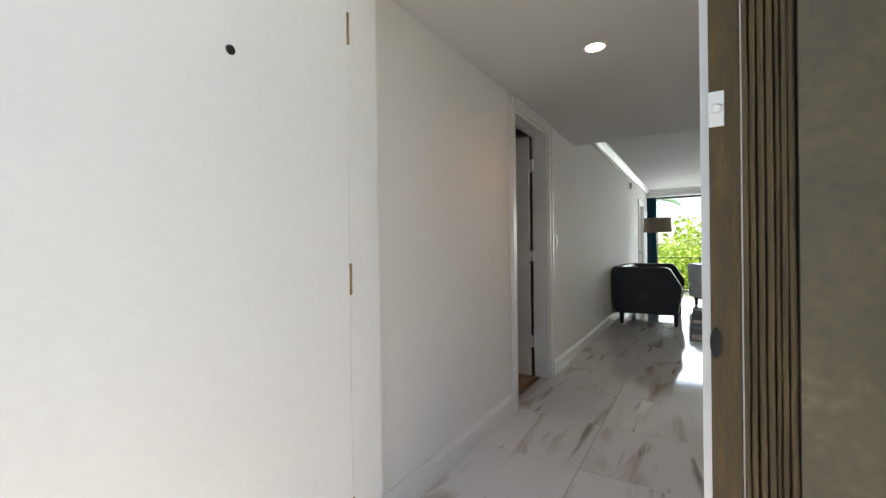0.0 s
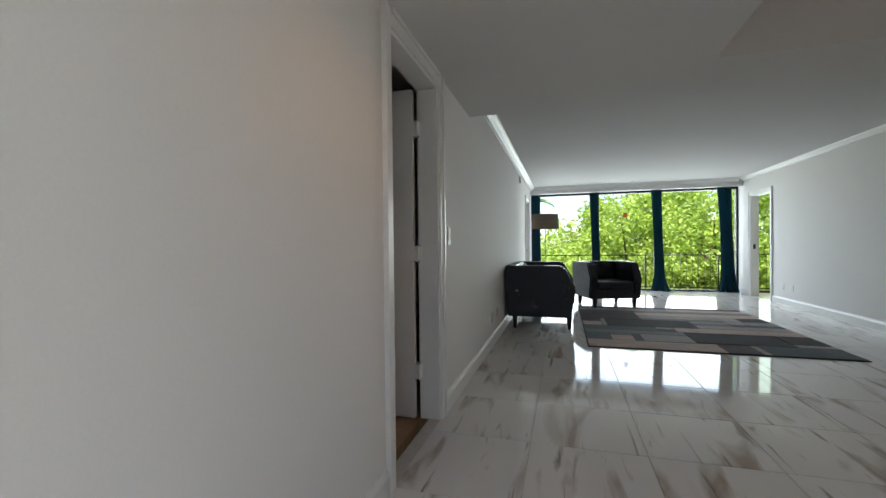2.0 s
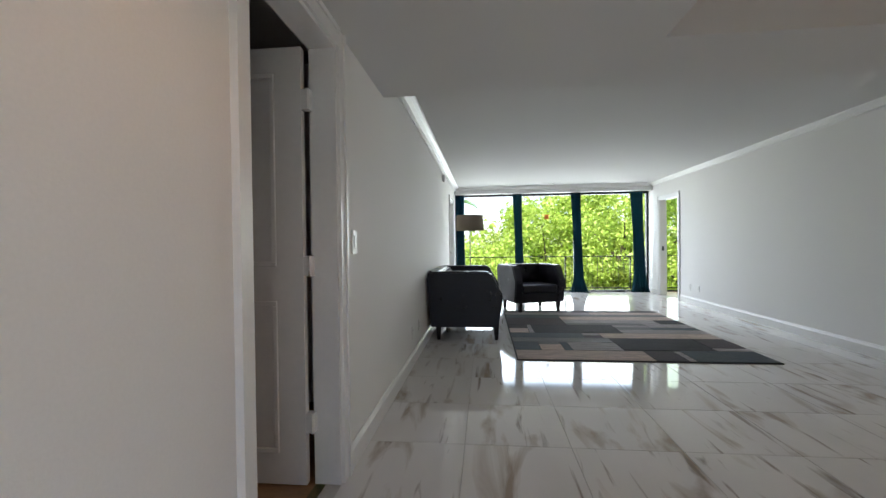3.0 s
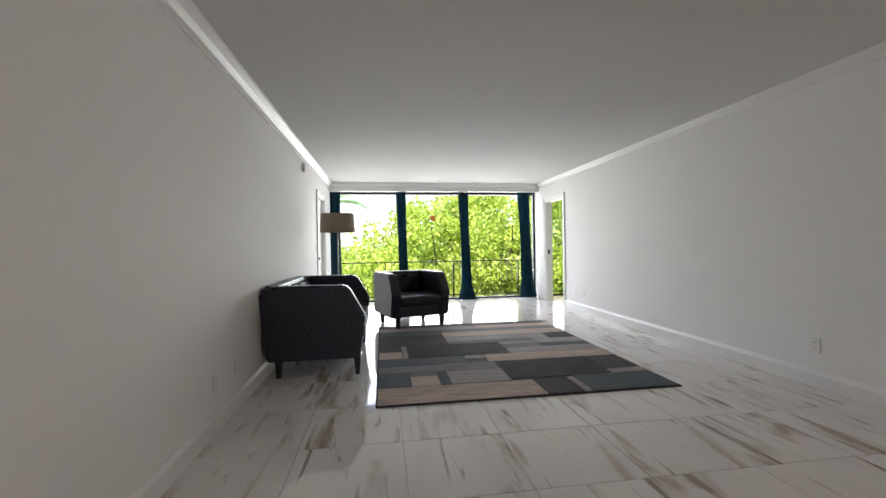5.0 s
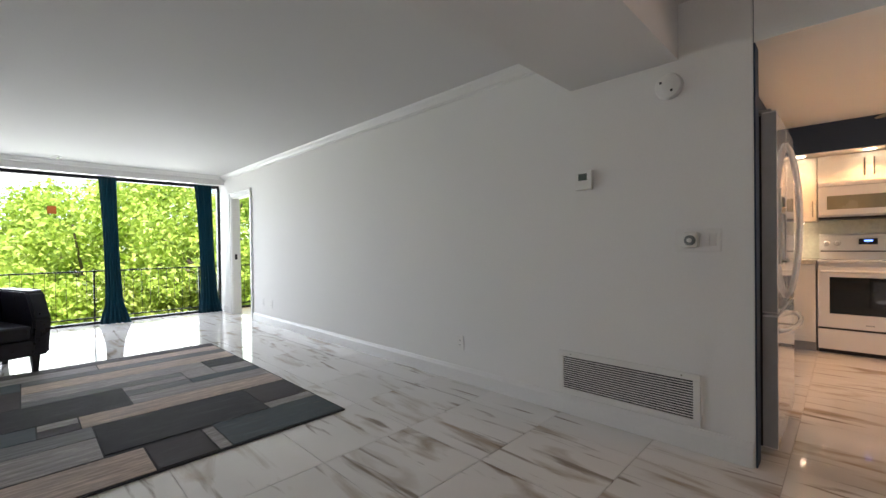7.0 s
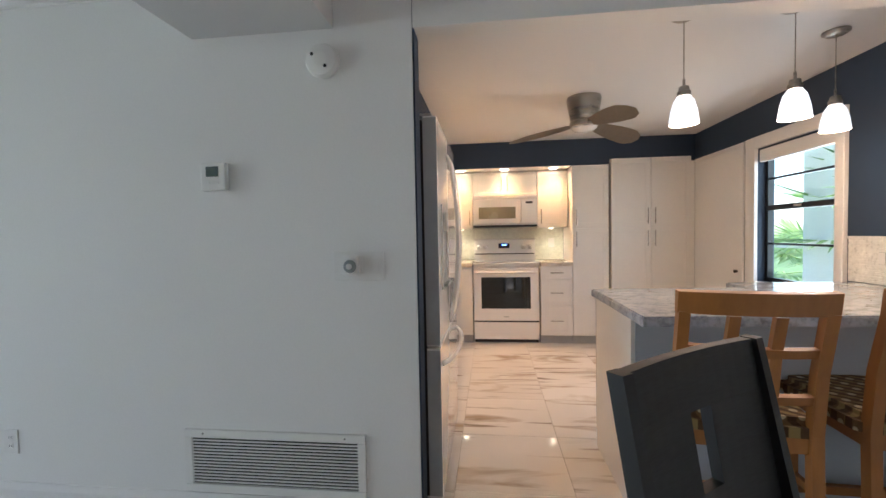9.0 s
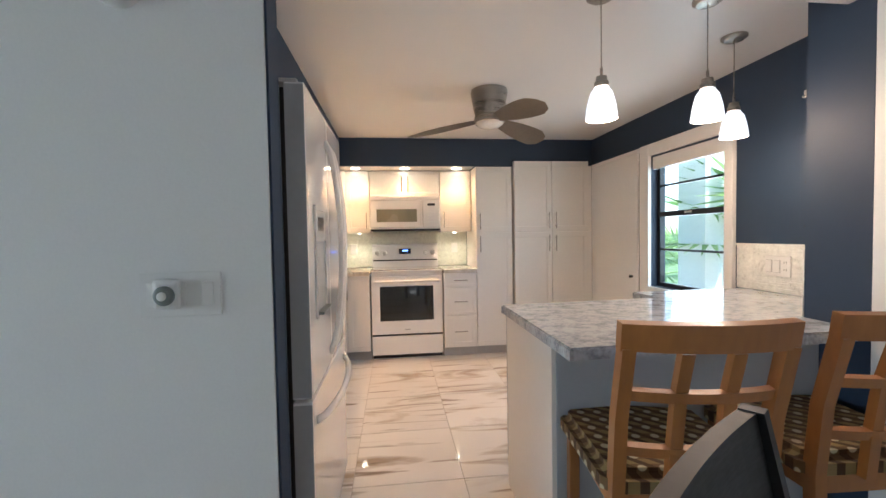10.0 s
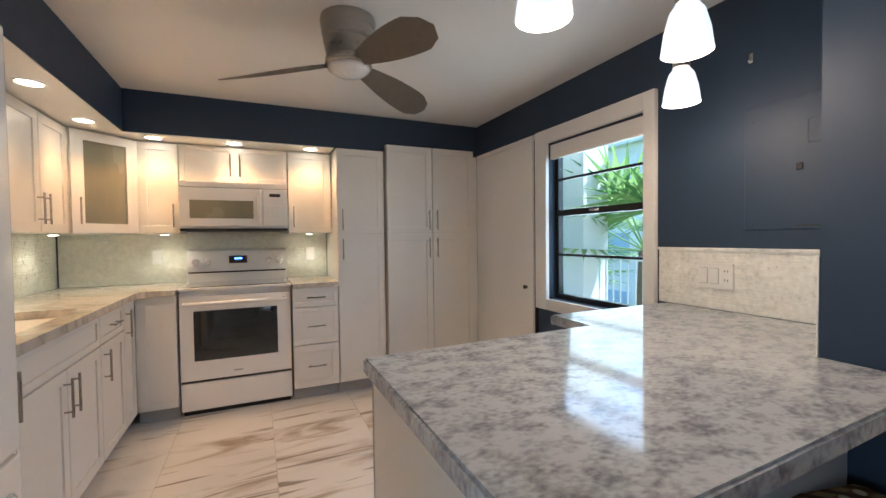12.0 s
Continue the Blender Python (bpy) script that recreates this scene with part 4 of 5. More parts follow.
cabinet("drawer_cabinet", "white base cabinet with three drawers beside the stove", "-x", 2.182, 2.53, EB, EX, 0.10, 0.884, [
    (2.182, 2.53, 0.735, 0.884, (2.356, 0.81, False)), (2.182, 2.53, 0.44, 0.732, (2.356, 0.585, False)), (2.182, 2.53, 0.10, 0.437, (2.356, 0.27, False))], True)
cabinet("corner_base_cabinet", "white corner base cabinet with a plain door", "-x", 3.296, 3.535, EB, EX, 0.10, 0.884, [(3.296, 3.53, 0.10, 0.884, None)], True)
cabinet("wall_cabinet", "white wall cabinet beside the microwave", "-x", 2.182, 2.53, EB, 6.71, 1.32, 1.985, [(2.19, 2.53, 1.32, 1.985, (2.49, 1.45, True))])
cabinet("wall_cabinet", "short white two-door wall cabinet over the microwave", "-x", 2.534, 3.288, EB, 6.71, 1.71, 1.985, [
    (2.534, 2.91, 1.71, 1.985, (2.88, 1.84, True)), (2.912, 3.288, 1.71, 1.985, (2.945, 1.84, True))])
cabinet("wall_cabinet", "white wall cabinet between microwave and corner", "-x", 3.292, 3.545, EB, 6.71, 1.32, 1.985, [(3.292, 3.545, 1.32, 1.985, (3.325, 1.45, True))])
# diagonal corner cabinet with a frosted door
cc = thing("corner_wall_cabinet", (6.85, 3.9, 1.32), "white diagonal corner wall cabinet with frosted glass door", "cabinet", "white kitchen cabinets")
part("body", prism(B(), [(6.73, 3.548), (7.055, 3.548), (7.055, 4.125), (6.432, 4.125), (6.432, 3.845)], "z", 1.32, 1.985), CAB, cc)
diag = Matrix.Translation((6.712, 3.548, 0)) @ Matrix.Rotation(radians(135), 4, "Z")
L = math.hypot(0.28, 0.297)
bm = B()
for a0, a1, c0, c1 in ((0.004, L - 0.004, 1.325, 1.385), (0.004, L - 0.004, 1.92, 1.98), (0.004, 0.075, 1.3851, 1.9199), (L - 0.075, L - 0.004, 1.3851, 1.9199)):
    box(bm, a0, a1, -0.002, 0.018, c0, c1)
dd = part("door", turned(bm, diag), CAB, cc)
part("frosted_pane", turned(bx(0.0755, L - 0.0755, 0.002, 0.008, 1.3855, 1.9195), diag), FROST, dd, "frosted glass pane")
bm = rod(B(), (L - 0.04, 0.045, 1.38), (L - 0.04, 0.045, 1.55), 0.0055, seg=10)
part("handle", turned(bm, diag), STEEL, dd, "brushed nickel bar handle")
# north run
NY, NB = 3.53, 4.125
cabinet("wall_cabinet", "white two-door wall cabinet on the side wall", "-y", 5.71, 6.43, NB, 3.845, 1.32, 1.985, [
    (5.71, 6.069, 1.32, 1.985, (6.035, 1.45, True)), (6.071, 6.43, 1.32, 1.985, (6.105, 1.45, True))])
cabinet("wall_cabinet", "white two-door wall cabinet on the side wall", "-y", 4.97, 5.707, NB, 3.845, 1.32, 1.985, [
    (4.97, 5.338, 1.32, 1.985, (5.305, 1.45, True)), (5.34, 5.707, 1.32, 1.985, (5.375, 1.45, True))])
cabinet("base_cabinet", "narrow white base cabinet near the corner", "-y", 6.22, 6.465, NB, NY, 0.10, 0.884, [(6.22, 6.465, 0.10, 0.884, (6.26, 0.75, True))], True)
cabinet("base_cabinet", "white base cabinet with a drawer over a door", "-y", 5.80, 6.217, NB, NY, 0.10, 0.884, [
    (5.80, 6.217, 0.72, 0.884, (6.01, 0.80, False)), (5.80, 6.217, 0.10, 0.717, (5.85, 0.60, True))], True)
cabinet("sink_cabinet", "white two-door sink base cabinet with a false front", "-y", 4.96, 5.797, NB, NY, 0.10, 0.884, [
    (4.96, 5.797, 0.72, 0.884, None), (4.96, 5.378, 0.10, 0.717, (5.34, 0.60, True)), (5.38, 5.797, 0.10, 0.717, (5.42, 0.60, True))], True)
cabinet("base_cabinet", "white base cabinet beside the refrigerator", "-y", 4.47, 4.957, NB, NY, 0.10, 0.884, [(4.47, 4.957, 0.10, 0.884, (4.92, 0.75, True))], True)

# worktops
wt = thing("worktop", (6.0, 3.8, 0.885), "cream speckled stone worktop with a sink cut-out", "worktop")
bm = prism(B(), [(4.46, 3.50), (5.05, 3.50), (5.05, 4.127), (4.46, 4.127)], "z", 0.8855, 0.925)
prism(bm, [(5.78, 3.50), (6.40, 3.50), (6.44, 3.46), (6.44, 3.292), (7.057, 3.292), (7.057, 4.127), (5.78, 4.127)], "z", 0.8855, 0.925)
prism(bm, [(5.0502, 3.50), (5.7798, 3.50), (5.7798, 3.60), (5.0502, 3.60)], "z", 0.8855, 0.925)
prism(bm, [(5.0502, 4.03), (5.7798, 4.03), (5.7798, 4.127), (5.0502, 4.127)], "z", 0.8855, 0.925)
part("slab", bm, STONEWARM, wt)
bm = B()
for a in ((5.03, 5.049, 3.59, 4.04, 0.72, 0.884), (5.781, 5.8, 3.59, 4.04, 0.72, 0.884), (5.0495, 5.7805, 3.582, 3.5995, 0.72, 0.884), (5.0495, 5.7805, 4.031, 4.045, 0.72, 0.884), (5.03, 5.8, 3.59, 4.04, 0.70, 0.7195)):
    box(bm, *a)
# darker STEEL in place of CHROME: the basin's shadow is put into the metal
sink = tagged(part("sink", bm, STEEL), "undermounted stainless steel sink in the worktop", "sink")
wt2 = thing("worktop", (6.75, 2.35, 0.885), "short cream stone worktop beside the stove", "worktop")
part("slab", box(B(), 6.44, 7.057, 2.181, 2.531, 0.8855, 0.925, bevel=0.004), STONEWARM, wt2)


def splash_rows(name, face, u0, u1, z0, z1, place, label):
    """A mosaic backsplash: thin rows of uneven glass strips, one joined mesh on a setting bed."""
    s = thing(name, (place, (u0 + u1) / 2, z0) if face == "-x" else ((u0 + u1) / 2, place, z0), label, "backsplash", kind="structure")
    verts, faces = [], []
    rng = random.Random(5)
    z = z0
    while z < z1 - 0.004:
        h = min(rng.choice((0.011, 0.014, 0.017)), z1 - z)
        u = u0
        while u < u1 - 0.005:
            l = min(rng.uniform(0.05, 0.16), u1 - u)
            o = rng.uniform(0.004, 0.008)
            b = len(verts)
            for k in (0, 1):
                d = place + (0 if k == 0 else -o) if face[0] == "-" else place + (0 if k == 0 else o)
                ins = 0 if k == 0 else 0.0015
                for uu, zz in ((u + 0.0006 + ins, z + 0.0006 + ins), (u + l - 0.0006 - ins, z + 0.0006 + ins), (u + l - 0.0006 - ins, z + h - 0.0006 - ins), (u + 0.0006 + ins, z + h - 0.0006 - ins)):
                    verts.append((d, uu, zz) if face == "-x" else (uu, d, zz))
            faces += [(b + 4, b + 5, b + 6, b + 7)] + [(b + i, b + (i + 1) % 4, b + 4 + (i + 1) % 4, b + 4 + i) for i in range(4)]
            u += l
        z += h
    bm = B()
    vs = [bm.verts.new(v) for v in verts]
    for f4 in faces:
        bm.faces.new([vs[i] for i in f4])
    return s, bm


s1, bm = splash_rows("backsplash_east", "-x", 2.182, 4.115, 0.9255, 1.352, 7.058, "glossy cream glass mosaic backsplash behind the stove")
tagged(part("mosaic", bm, TILESPLASH, s1), kind="stuff")
s2, bm = splash_rows("backsplash_north", "-y", 4.6, 7.05, 0.9255, 1.319, 4.128, "glossy cream glass mosaic backsplash over the worktop")
tagged(part("mosaic", bm, TILESPLASH, s2), kind="stuff")
s3, bm = splash_rows("backsplash_window", "+y", 3.705, 4.575, 0.9265, 1.19, 0.887, "rough white stone mosaic backsplash beside the window")
tagged(part("mosaic", bm, MOSAIC, s3), kind="stuff")
for s_, b_, m_ in ((s1, (7.0545, 7.0582, 2.182, 4.115, 0.9255, 1.352), TILESPLASH), (s2, (4.6, 7.05, 4.1245, 4.1282, 0.9255, 1.319), TILESPLASH), (s3, (3.705, 4.575, 0.8868, 0.8905, 0.9265, 1.19), MOSAIC)):
    part("bed", bx(*b_), m_, s_)
part("cap", bx(3.69, 4.577, 0.8865, 0.902, 1.1905, 1.203), MOSAIC, s3)
part("end_trim", bx(3.7005, 3.7045, 1.0, 1.3835, 0.9265, 1.2), MOSAIC, s3)

for y in (2.33, 3.5):
    o = thing("wall_outlet", (7.05, y, 1.13), "white wall outlet on the mosaic backsplash", "outlet")
    part("plate", bx(7.043, 7.0495, y - 0.037, y + 0.037, 1.075, 1.19, bevel=0.002, seg=1), PLASTIC, o)
    for dz in (-0.02, 0.02):
        part("socket", bx(7.041, 7.0428, y - 0.015, y + 0.015, 1.132 + dz - 0.014, 1.132 + dz + 0.014), PLASTIC, o)

# stove
st = thing("stove", (6.8, 2.91, 0), "white electric stove with black glass oven window", "stove")
SY0, SY1, SX = 2.54, 3.285, 6.50
part("body", bx(SX + 0.04, 7.03, SY0, SY1, 0.05, 0.905), APPL, st)
part("cooktop", bx(SX - 0.01, 6.96, SY0 - 0.002, SY1 + 0.002, 0.9055, 0.928, bevel=0.006), APPL, st)
part("glass_top", bx(SX + 0.03, 6.93, SY0 + 0.03, SY1 - 0.03, 0.9282, 0.932), BLACKGLASS, st, "black ceramic cooking glass")
part("backguard", prism(B(), [(6.93, 0.9285), (6.965, 1.175), (6.985, 1.19), (7.035, 1.19), (7.035, 0.9285)], "y", SY0, SY1), APPL, st)
part("vent_line", bx(6.936, 6.95, SY0 + 0.01, SY1 - 0.01, 1.0, 1.012), BLACK, st)
part("display", bx(6.944, 6.956, 2.85, 2.985, 1.075, 1.135), BLACK, st)
part("clock", bx(6.9425, 6.944, 2.885, 2.945, 1.105, 1.122), LED, st, "lit blue clock digits")
for y in (2.60, 2.68, 3.145, 3.225):
    part("knob", turned(lathe(B(), [(0.027, 0), (0.026, 0.012), (0.02, 0.03), (0.006, 0.032)], seg=20), Matrix.Translation((6.953, y, 1.09)) @ Matrix.Rotation(radians(-98), 4, "Y")), APPL, st)
od = part("oven_door", box(B(), SX, SX + 0.0395, SY0 + 0.002, SY1 - 0.002, 0.26, 0.865, bevel=0.006), APPL, st)
part("oven_window", bx(SX - 0.002, SX - 0.0002, SY0 + 0.10, SY1 - 0.09, 0.40, 0.76), BLACKGLASS, od, "black oven glass")
bm = rod(B(), (SX - 0.04, SY0 + 0.03, 0.815), (SX - 0.04, SY1 - 0.03, 0.815), 0.013)
for y in (SY0 + 0.05, SY1 - 0.05):
    box(bm, SX - 0.04, SX - 0.0002, y - 0.012, y + 0.012, 0.803, 0.827)
part("oven_handle", bm, APPL, od)
part("badge", bx(SX - 0.0015, SX - 0.0002, 2.885, 2.945, 0.30, 0.312), APPLGREY, od)
part("seam", bx(SX + 0.012, SX + 0.039, SY0 + 0.004, SY1 - 0.004, 0.243, 0.2595), BLACK, st)
part("storage_drawer", bx(SX, SX + 0.0395, SY0 + 0.002, SY1 - 0.002, 0.045, 0.242, bevel=0.006), APPL, st)
part("plinth", bx(SX + 0.05, 7.0, SY0 + 0.01, SY1 - 0.01, 0.001, 0.0495), BLACK, st)

# microwave
mw = thing("microwave", (6.85, 2.91, 1.34), "white over-the-range microwave under a cabinet", "microwave")
MX = 6.62
part("body", bx(MX + 0.03, 7.05, SY0, SY1, 1.355, 1.705), APPL, mw)
part("bottom_vent", bx(MX + 0.01, 7.03, SY0 + 0.004, SY1 - 0.004, 1.335, 1.3545), BLACK, mw)
md = part("door", bx(MX, MX + 0.0295, SY0 + 0.185, SY1 - 0.002, 1.37, 1.66, bevel=0.008), APPL, mw)
part("window", bx(MX - 0.002, MX - 0.0002, SY0 + 0.25, SY1 - 0.07, 1.43, 1.565), FROST, md, "grey mesh window")
part("handle", bx(MX - 0.035, MX - 0.0002, SY0 + 0.19, SY0 + 0.215, 1.39, 1.645, bevel=0.008), APPL, md)
cp = part("control_panel", bx(MX, MX + 0.0295, SY0 + 0.002, SY0 + 0.182, 1.37, 1.66, bevel=0.006), APPL, mw)
part("display", bx(MX - 0.0015, MX - 0.0002, SY0 + 0.055, SY0 + 0.135, 1.60, 1.625), BLACK, cp)
bm = B()
for i in range(4):
    for j in range(3):
        box(bm, MX - 0.0012, MX - 0.0002, SY0 + 0.045 + j * 0.035, SY0 + 0.07 + j * 0.035, 1.42 + i * 0.035, 1.437 + i * 0.035)
part("key_pad", bm, PLASTIC, cp)
part("grille", bx(MX, MX + 0.0295, SY0 + 0.002, SY1 - 0.002, 1.662, 1.703, bevel=0.004), APPL, mw)

# refrigerator
fr = thing("refrigerator", (4.0, 3.7, 0), "white french-door refrigerator with dispenser and grey sides", "refrigerator")
FX0, FX1, FY = 3.585, 4.455, 3.31
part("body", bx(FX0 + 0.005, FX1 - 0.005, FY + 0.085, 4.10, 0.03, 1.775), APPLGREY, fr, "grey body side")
part("gasket", bx(FX0 + 0.012, FX1 - 0.012, FY + 0.07, FY + 0.0845, 0.06, 1.77), BLACK, fr)
FM = (FX0 + FX1) / 2
for n, a, b, z0, z1 in (("left_door", FX0, FM - 0.002, 0.755, 1.785), ("right_door", FM + 0.002, FX1, 0.755, 1.785), ("freezer_drawer", FX0, FX1, 0.06, 0.745)):
    d = part(n, bx(a, b, FY + 0.006, FY + 0.0695, z0, z1, bevel=0.006), APPL, fr)
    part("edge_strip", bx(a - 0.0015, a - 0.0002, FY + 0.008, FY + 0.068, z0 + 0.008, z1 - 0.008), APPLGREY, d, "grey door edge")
    bm = B()
    n_seg = 24
    bow = [FY + 0.006 - 0.058 * math.sin(math.pi * i / n_seg) ** 0.55 if 0 < i < n_seg else FY + 0.006 for i in range(n_seg + 1)]
    if n != "freezer_drawer":
        hx = FM - 0.045 if n == "left_door" else FM + 0.045
        tube(bm, [(hx, y, 0.80 + 0.88 * i / n_seg) for i, y in enumerate(bow)], 0.013)
    else:
        tube(bm, [(FX0 + 0.06 + (FX1 - FX0 - 0.12) * i / n_seg, y, 0.66) for i, y in enumerate(bow)], 0.013)
    part("handle", bm, APPL, d, "bowed white handle", smooth=True)
    if n == "left_door":
        bm = B()
        for q in ((a + 0.10, a + 0.112, 1.0, 1.40), (b - 0.132, b - 0.12, 1.0, 1.40), (a + 0.1125, b - 0.1325, 1.385, 1.40), (a + 0.1125, b - 0.1325, 1.0, 1.012)):
            box(bm, q[0], q[1], FY - 0.002, FY + 0.0055, q[2], q[3])
        dp = part("dispenser_frame", bm, APPL, d)
        part("dispenser_recess", bx(a + 0.1125, b - 0.1325, FY + 0.0035, FY + 0.0056, 1.0125, 1.27), APPLGREY, d, "grey dispenser recess")
        part("dispenser_panel", bx(a + 0.1125, b - 0.1325, FY - 0.001, FY + 0.0055, 1.27, 1.3848), APPL, d)
        part("dispenser_screen", bx(a + 0.15, b - 0.17, FY - 0.002, FY - 0.0011, 1.31, 1.36), BLACK, d)
        part("drip_tray", bx(a + 0.115, b - 0.135, FY - 0.02, FY + 0.003, 1.0125, 1.022), GREYPLASTIC, d)
for x in (FX0 + 0.04, FX1 - 0.04):
    part("hinge_cover", bx(x - 0.03, x + 0.03, FY + 0.03, FY + 0.13, 1.7855, 1.80, bevel=0.003, seg=1), APPLGREY, fr)

filler = thing("filler_panel", (6.6, 0.94, 0), "white filler panel beside the pantry", "panel")
part("board", bx(6.4395, 7.0, 0.9205, 0.958, 0.002, 1.9935), CAB, filler)

# peninsula
pn = thing("peninsula_base", (3.95, 1.8, 0), "painted peninsula base with a white end panel", "cabinet")
part("body", bx(3.635, 4.22, 1.385, 2.462, 0.001, 0.8845), PENPAINT, pn)
part("end_panel", bx(3.64, 4.235, 2.4625, 2.48, 0.001, 0.8845), CAB, pn, "white end panel")
part("panel_strip", bx(4.236, 4.244, 2.44, 2.481, 0.15, 0.884), APPLGREY, pn)
part("window_side_body", bx(3.71, 4.50, 0.9, 1.383, 0.001, 0.8845), CAB, pn)
pt = thing("worktop", (3.9, 1.8, 0.885), "polished grey and white stone peninsula worktop", "worktop")
bm = prism(B(), [(3.43, 2.502), (4.257, 2.502), (4.285, 1.62), (4.53, 1.62), (4.53, 0.8875), (3.7055, 0.8875), (3.7055, 1.3835), (3.475, 1.3835)], "z", 0.8855, 0.925)
bmesh.ops.bevel(bm, geom=[ed for ed in bm.edges if min(ed.verts[0].co.z, ed.verts[1].co.z) > 0.92], offset=0.006, segments=2, affect="EDGES")
part("slab", bm, STONE, pt)
op = thing("switch_outlet_plate", (4.28, 0.9, 1.08), "white combined switch and outlet plate on the mosaic", "light switch")
part("plate", bx(4.205, 4.36, 0.897, 0.9055, 1.02, 1.135, bevel=0.002, seg=1), PLASTIC, op)
for x in (4.333, 4.283):
    part("rocker_recess", bx(x - 0.019, x + 0.019, 0.9056, 0.9062, 1.042, 1.113), APPLGREY, op)
    part("rocker", bx(x - 0.017, x + 0.017, 0.9063, 0.911, 1.044, 1.111, bevel=0.0015, seg=1), PLASTIC, op)
for dz in (-0.02, 0.02):
    k = part("socket", bx(4.217, 4.249, 0.9056, 0.9075, 1.0775 + dz - 0.015, 1.0775 + dz + 0.015), PLASTIC, op)
    part("slots", box(bx(4.225, 4.228, 0.9076, 0.9082, 1.077 + dz, 1.086 + dz), 4.238, 4.241, 0.9076, 0.9082, 1.077 + dz, 1.086 + dz), BLACK, k)
# painted-over electrical panel, hooks
ep = thing("electrical_panel", (3.95, 0.89, 1.5), "navy painted electrical panel cover with a latch", "electrical panel")
part("cover", bx(3.75, 4.17, 0.8855, 0.8915, 1.28, 1.78, bevel=0.002, seg=1), NAVY, ep)
part("inner_door", bx(3.78, 3.95, 0.8917, 0.8955, 1.60, 1.69, bevel=0.003, seg=1), NAVY, ep)
part("latch", bx(3.965, 3.985, 0.8917, 0.90, 1.505, 1.53, bevel=0.002, seg=1), BLACK, ep)
part("slot", bx(3.76, 3.99, 0.8917, 0.8925, 1.292, 1.297), BLACK, ep)
for z in (1.30, 1.53, 1.72):
    part("screw", turned(lathe(B(), [(0.005, 0), (0.004, 0.002)], seg=10), Matrix.Translation((4.14, 0.8916, z)) @ Matrix.Rotation(radians(-90), 4, "X")), BLACK, ep)
hk = thing("wall_hook", (4.15, 0.889, 2.0), "small metal hook high on the navy wall", "hook")
part("hook", rod(bx(4.143, 4.157, 0.8855, 0.889, 1.97, 2.01), (4.15, 0.889, 1.98), (4.15, 0.905, 1.975), 0.004), CHROME, hk)

# kitchen window with blind
kw = thing("window_3", (5.06, 0.82, 0.82), "single-hung window with dark frame and rolled white blind", "window", kind="structure")
bm = B()
for a in ((4.585, 4.655, 0.80, 2.01), (5.455, 5.58, 0.745, 2.01), (4.6555, 5.4545, 1.915, 2.01), (4.6555, 5.4545, 0.745, 0.823)):
    box(bm, a[0], a[1], 0.8855, 0.915, a[2], a[3], bevel=0.003, seg=1)
part("casing", bm, TRIM, kw)
bm = B()
for x0, x1, z0, z1 in ((4.656, 4.69, 0.826, 1.899), (5.42, 5.454, 0.826, 1.899), (4.6905, 5.4195, 0.826, 0.86), (4.6905, 5.4195, 1.865, 1.899)):
    box(bm, x0, x1, 0.79, 0.83, z0, z1)
part("frame", bm, BRONZE, kw)
part("meeting_rail", bx(4.6905, 5.4195, 0.788, 0.845, 1.405, 1.445), BRONZE, kw)
part("sash_lock", bx(5.02, 5.10, 0.8455, 0.855, 1.42, 1.435), CHROME, kw)
for z in (1.66, 1.135):
    part("muntin", bx(4.6905, 5.4195, 0.80, 0.825, z - 0.008, z + 0.008), BRONZE, kw)
for z0, z1 in ((0.8605, 1.1265), (1.1435, 1.4045), (1.4455, 1.6515), (1.6685, 1.8645)):
    p = part("pane", bx(4.691, 5.419, 0.808, 0.813, z0, z1), GLASS, kw)
    p.visible_shadow = False
part("blind", bx(4.66, 5.45, 0.848, 0.882, 1.80, 1.912, bevel=0.012), TRIM, kw, "rolled white fabric blind")
sd = thing("door_4", (5.96, 0.89, 0), "plain white slab closet door with a small dark knob", "door", kind="structure")
part("leaf", bx(5.60, 6.439, 0.8865, 0.92, 0.01, 1.965, bevel=0.002, seg=1), TRIM, sd)
part("head_trim", bx(5.585, 6.428, 0.8865, 0.925, 1.967, 2.0), TRIM, sd)
# solid dark strip stands in for the shadow along the closet door's edge
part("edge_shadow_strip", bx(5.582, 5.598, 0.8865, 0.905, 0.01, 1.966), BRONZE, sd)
part("knob", turned(lathe(B(), [(0.012, 0), (0.012, 0.015), (0.016, 0.022), (0.006, 0.03)], seg=16), Matrix.Translation((5.68, 0.92, 0.885)) @ Matrix.Rotation(radians(-90), 4, "X")), BLACK, sd)

# ceiling fan
FC = (5.06, 2.36)
fan = thing("ceiling_fan", (*FC, KITCH_H), "brushed nickel flush ceiling fan with three twisted blades", "ceiling fan")
part("motor_housing", lathe(B(), [(0.125, -0.0005), (0.128, -0.02), (0.112, -0.12), (0.10, -0.175), (0.094, -0.18)], (*FC, KITCH_H), seg=48), STEEL, fan, smooth=False)
part("collar", lathe(B(), [(0.092, -0.1805), (0.106, -0.187), (0.108, -0.215), (0.10, -0.222)], (*FC, KITCH_H), seg=48), STEEL, fan)
part("light_bowl", lathe(B(), [(0.098, -0.2225), (0.094, -0.235), (0.07, -0.252), (0.03, -0.262), (0.005, -0.264)], (*FC, KITCH_H), seg=40), FANGLASS, fan, "unlit opal glass bowl", smooth=True)
FANBLADE = material("taupe_fan_blade", (0.32, 0.28, 0.23), 0.35, 0.4, vary=0.06)
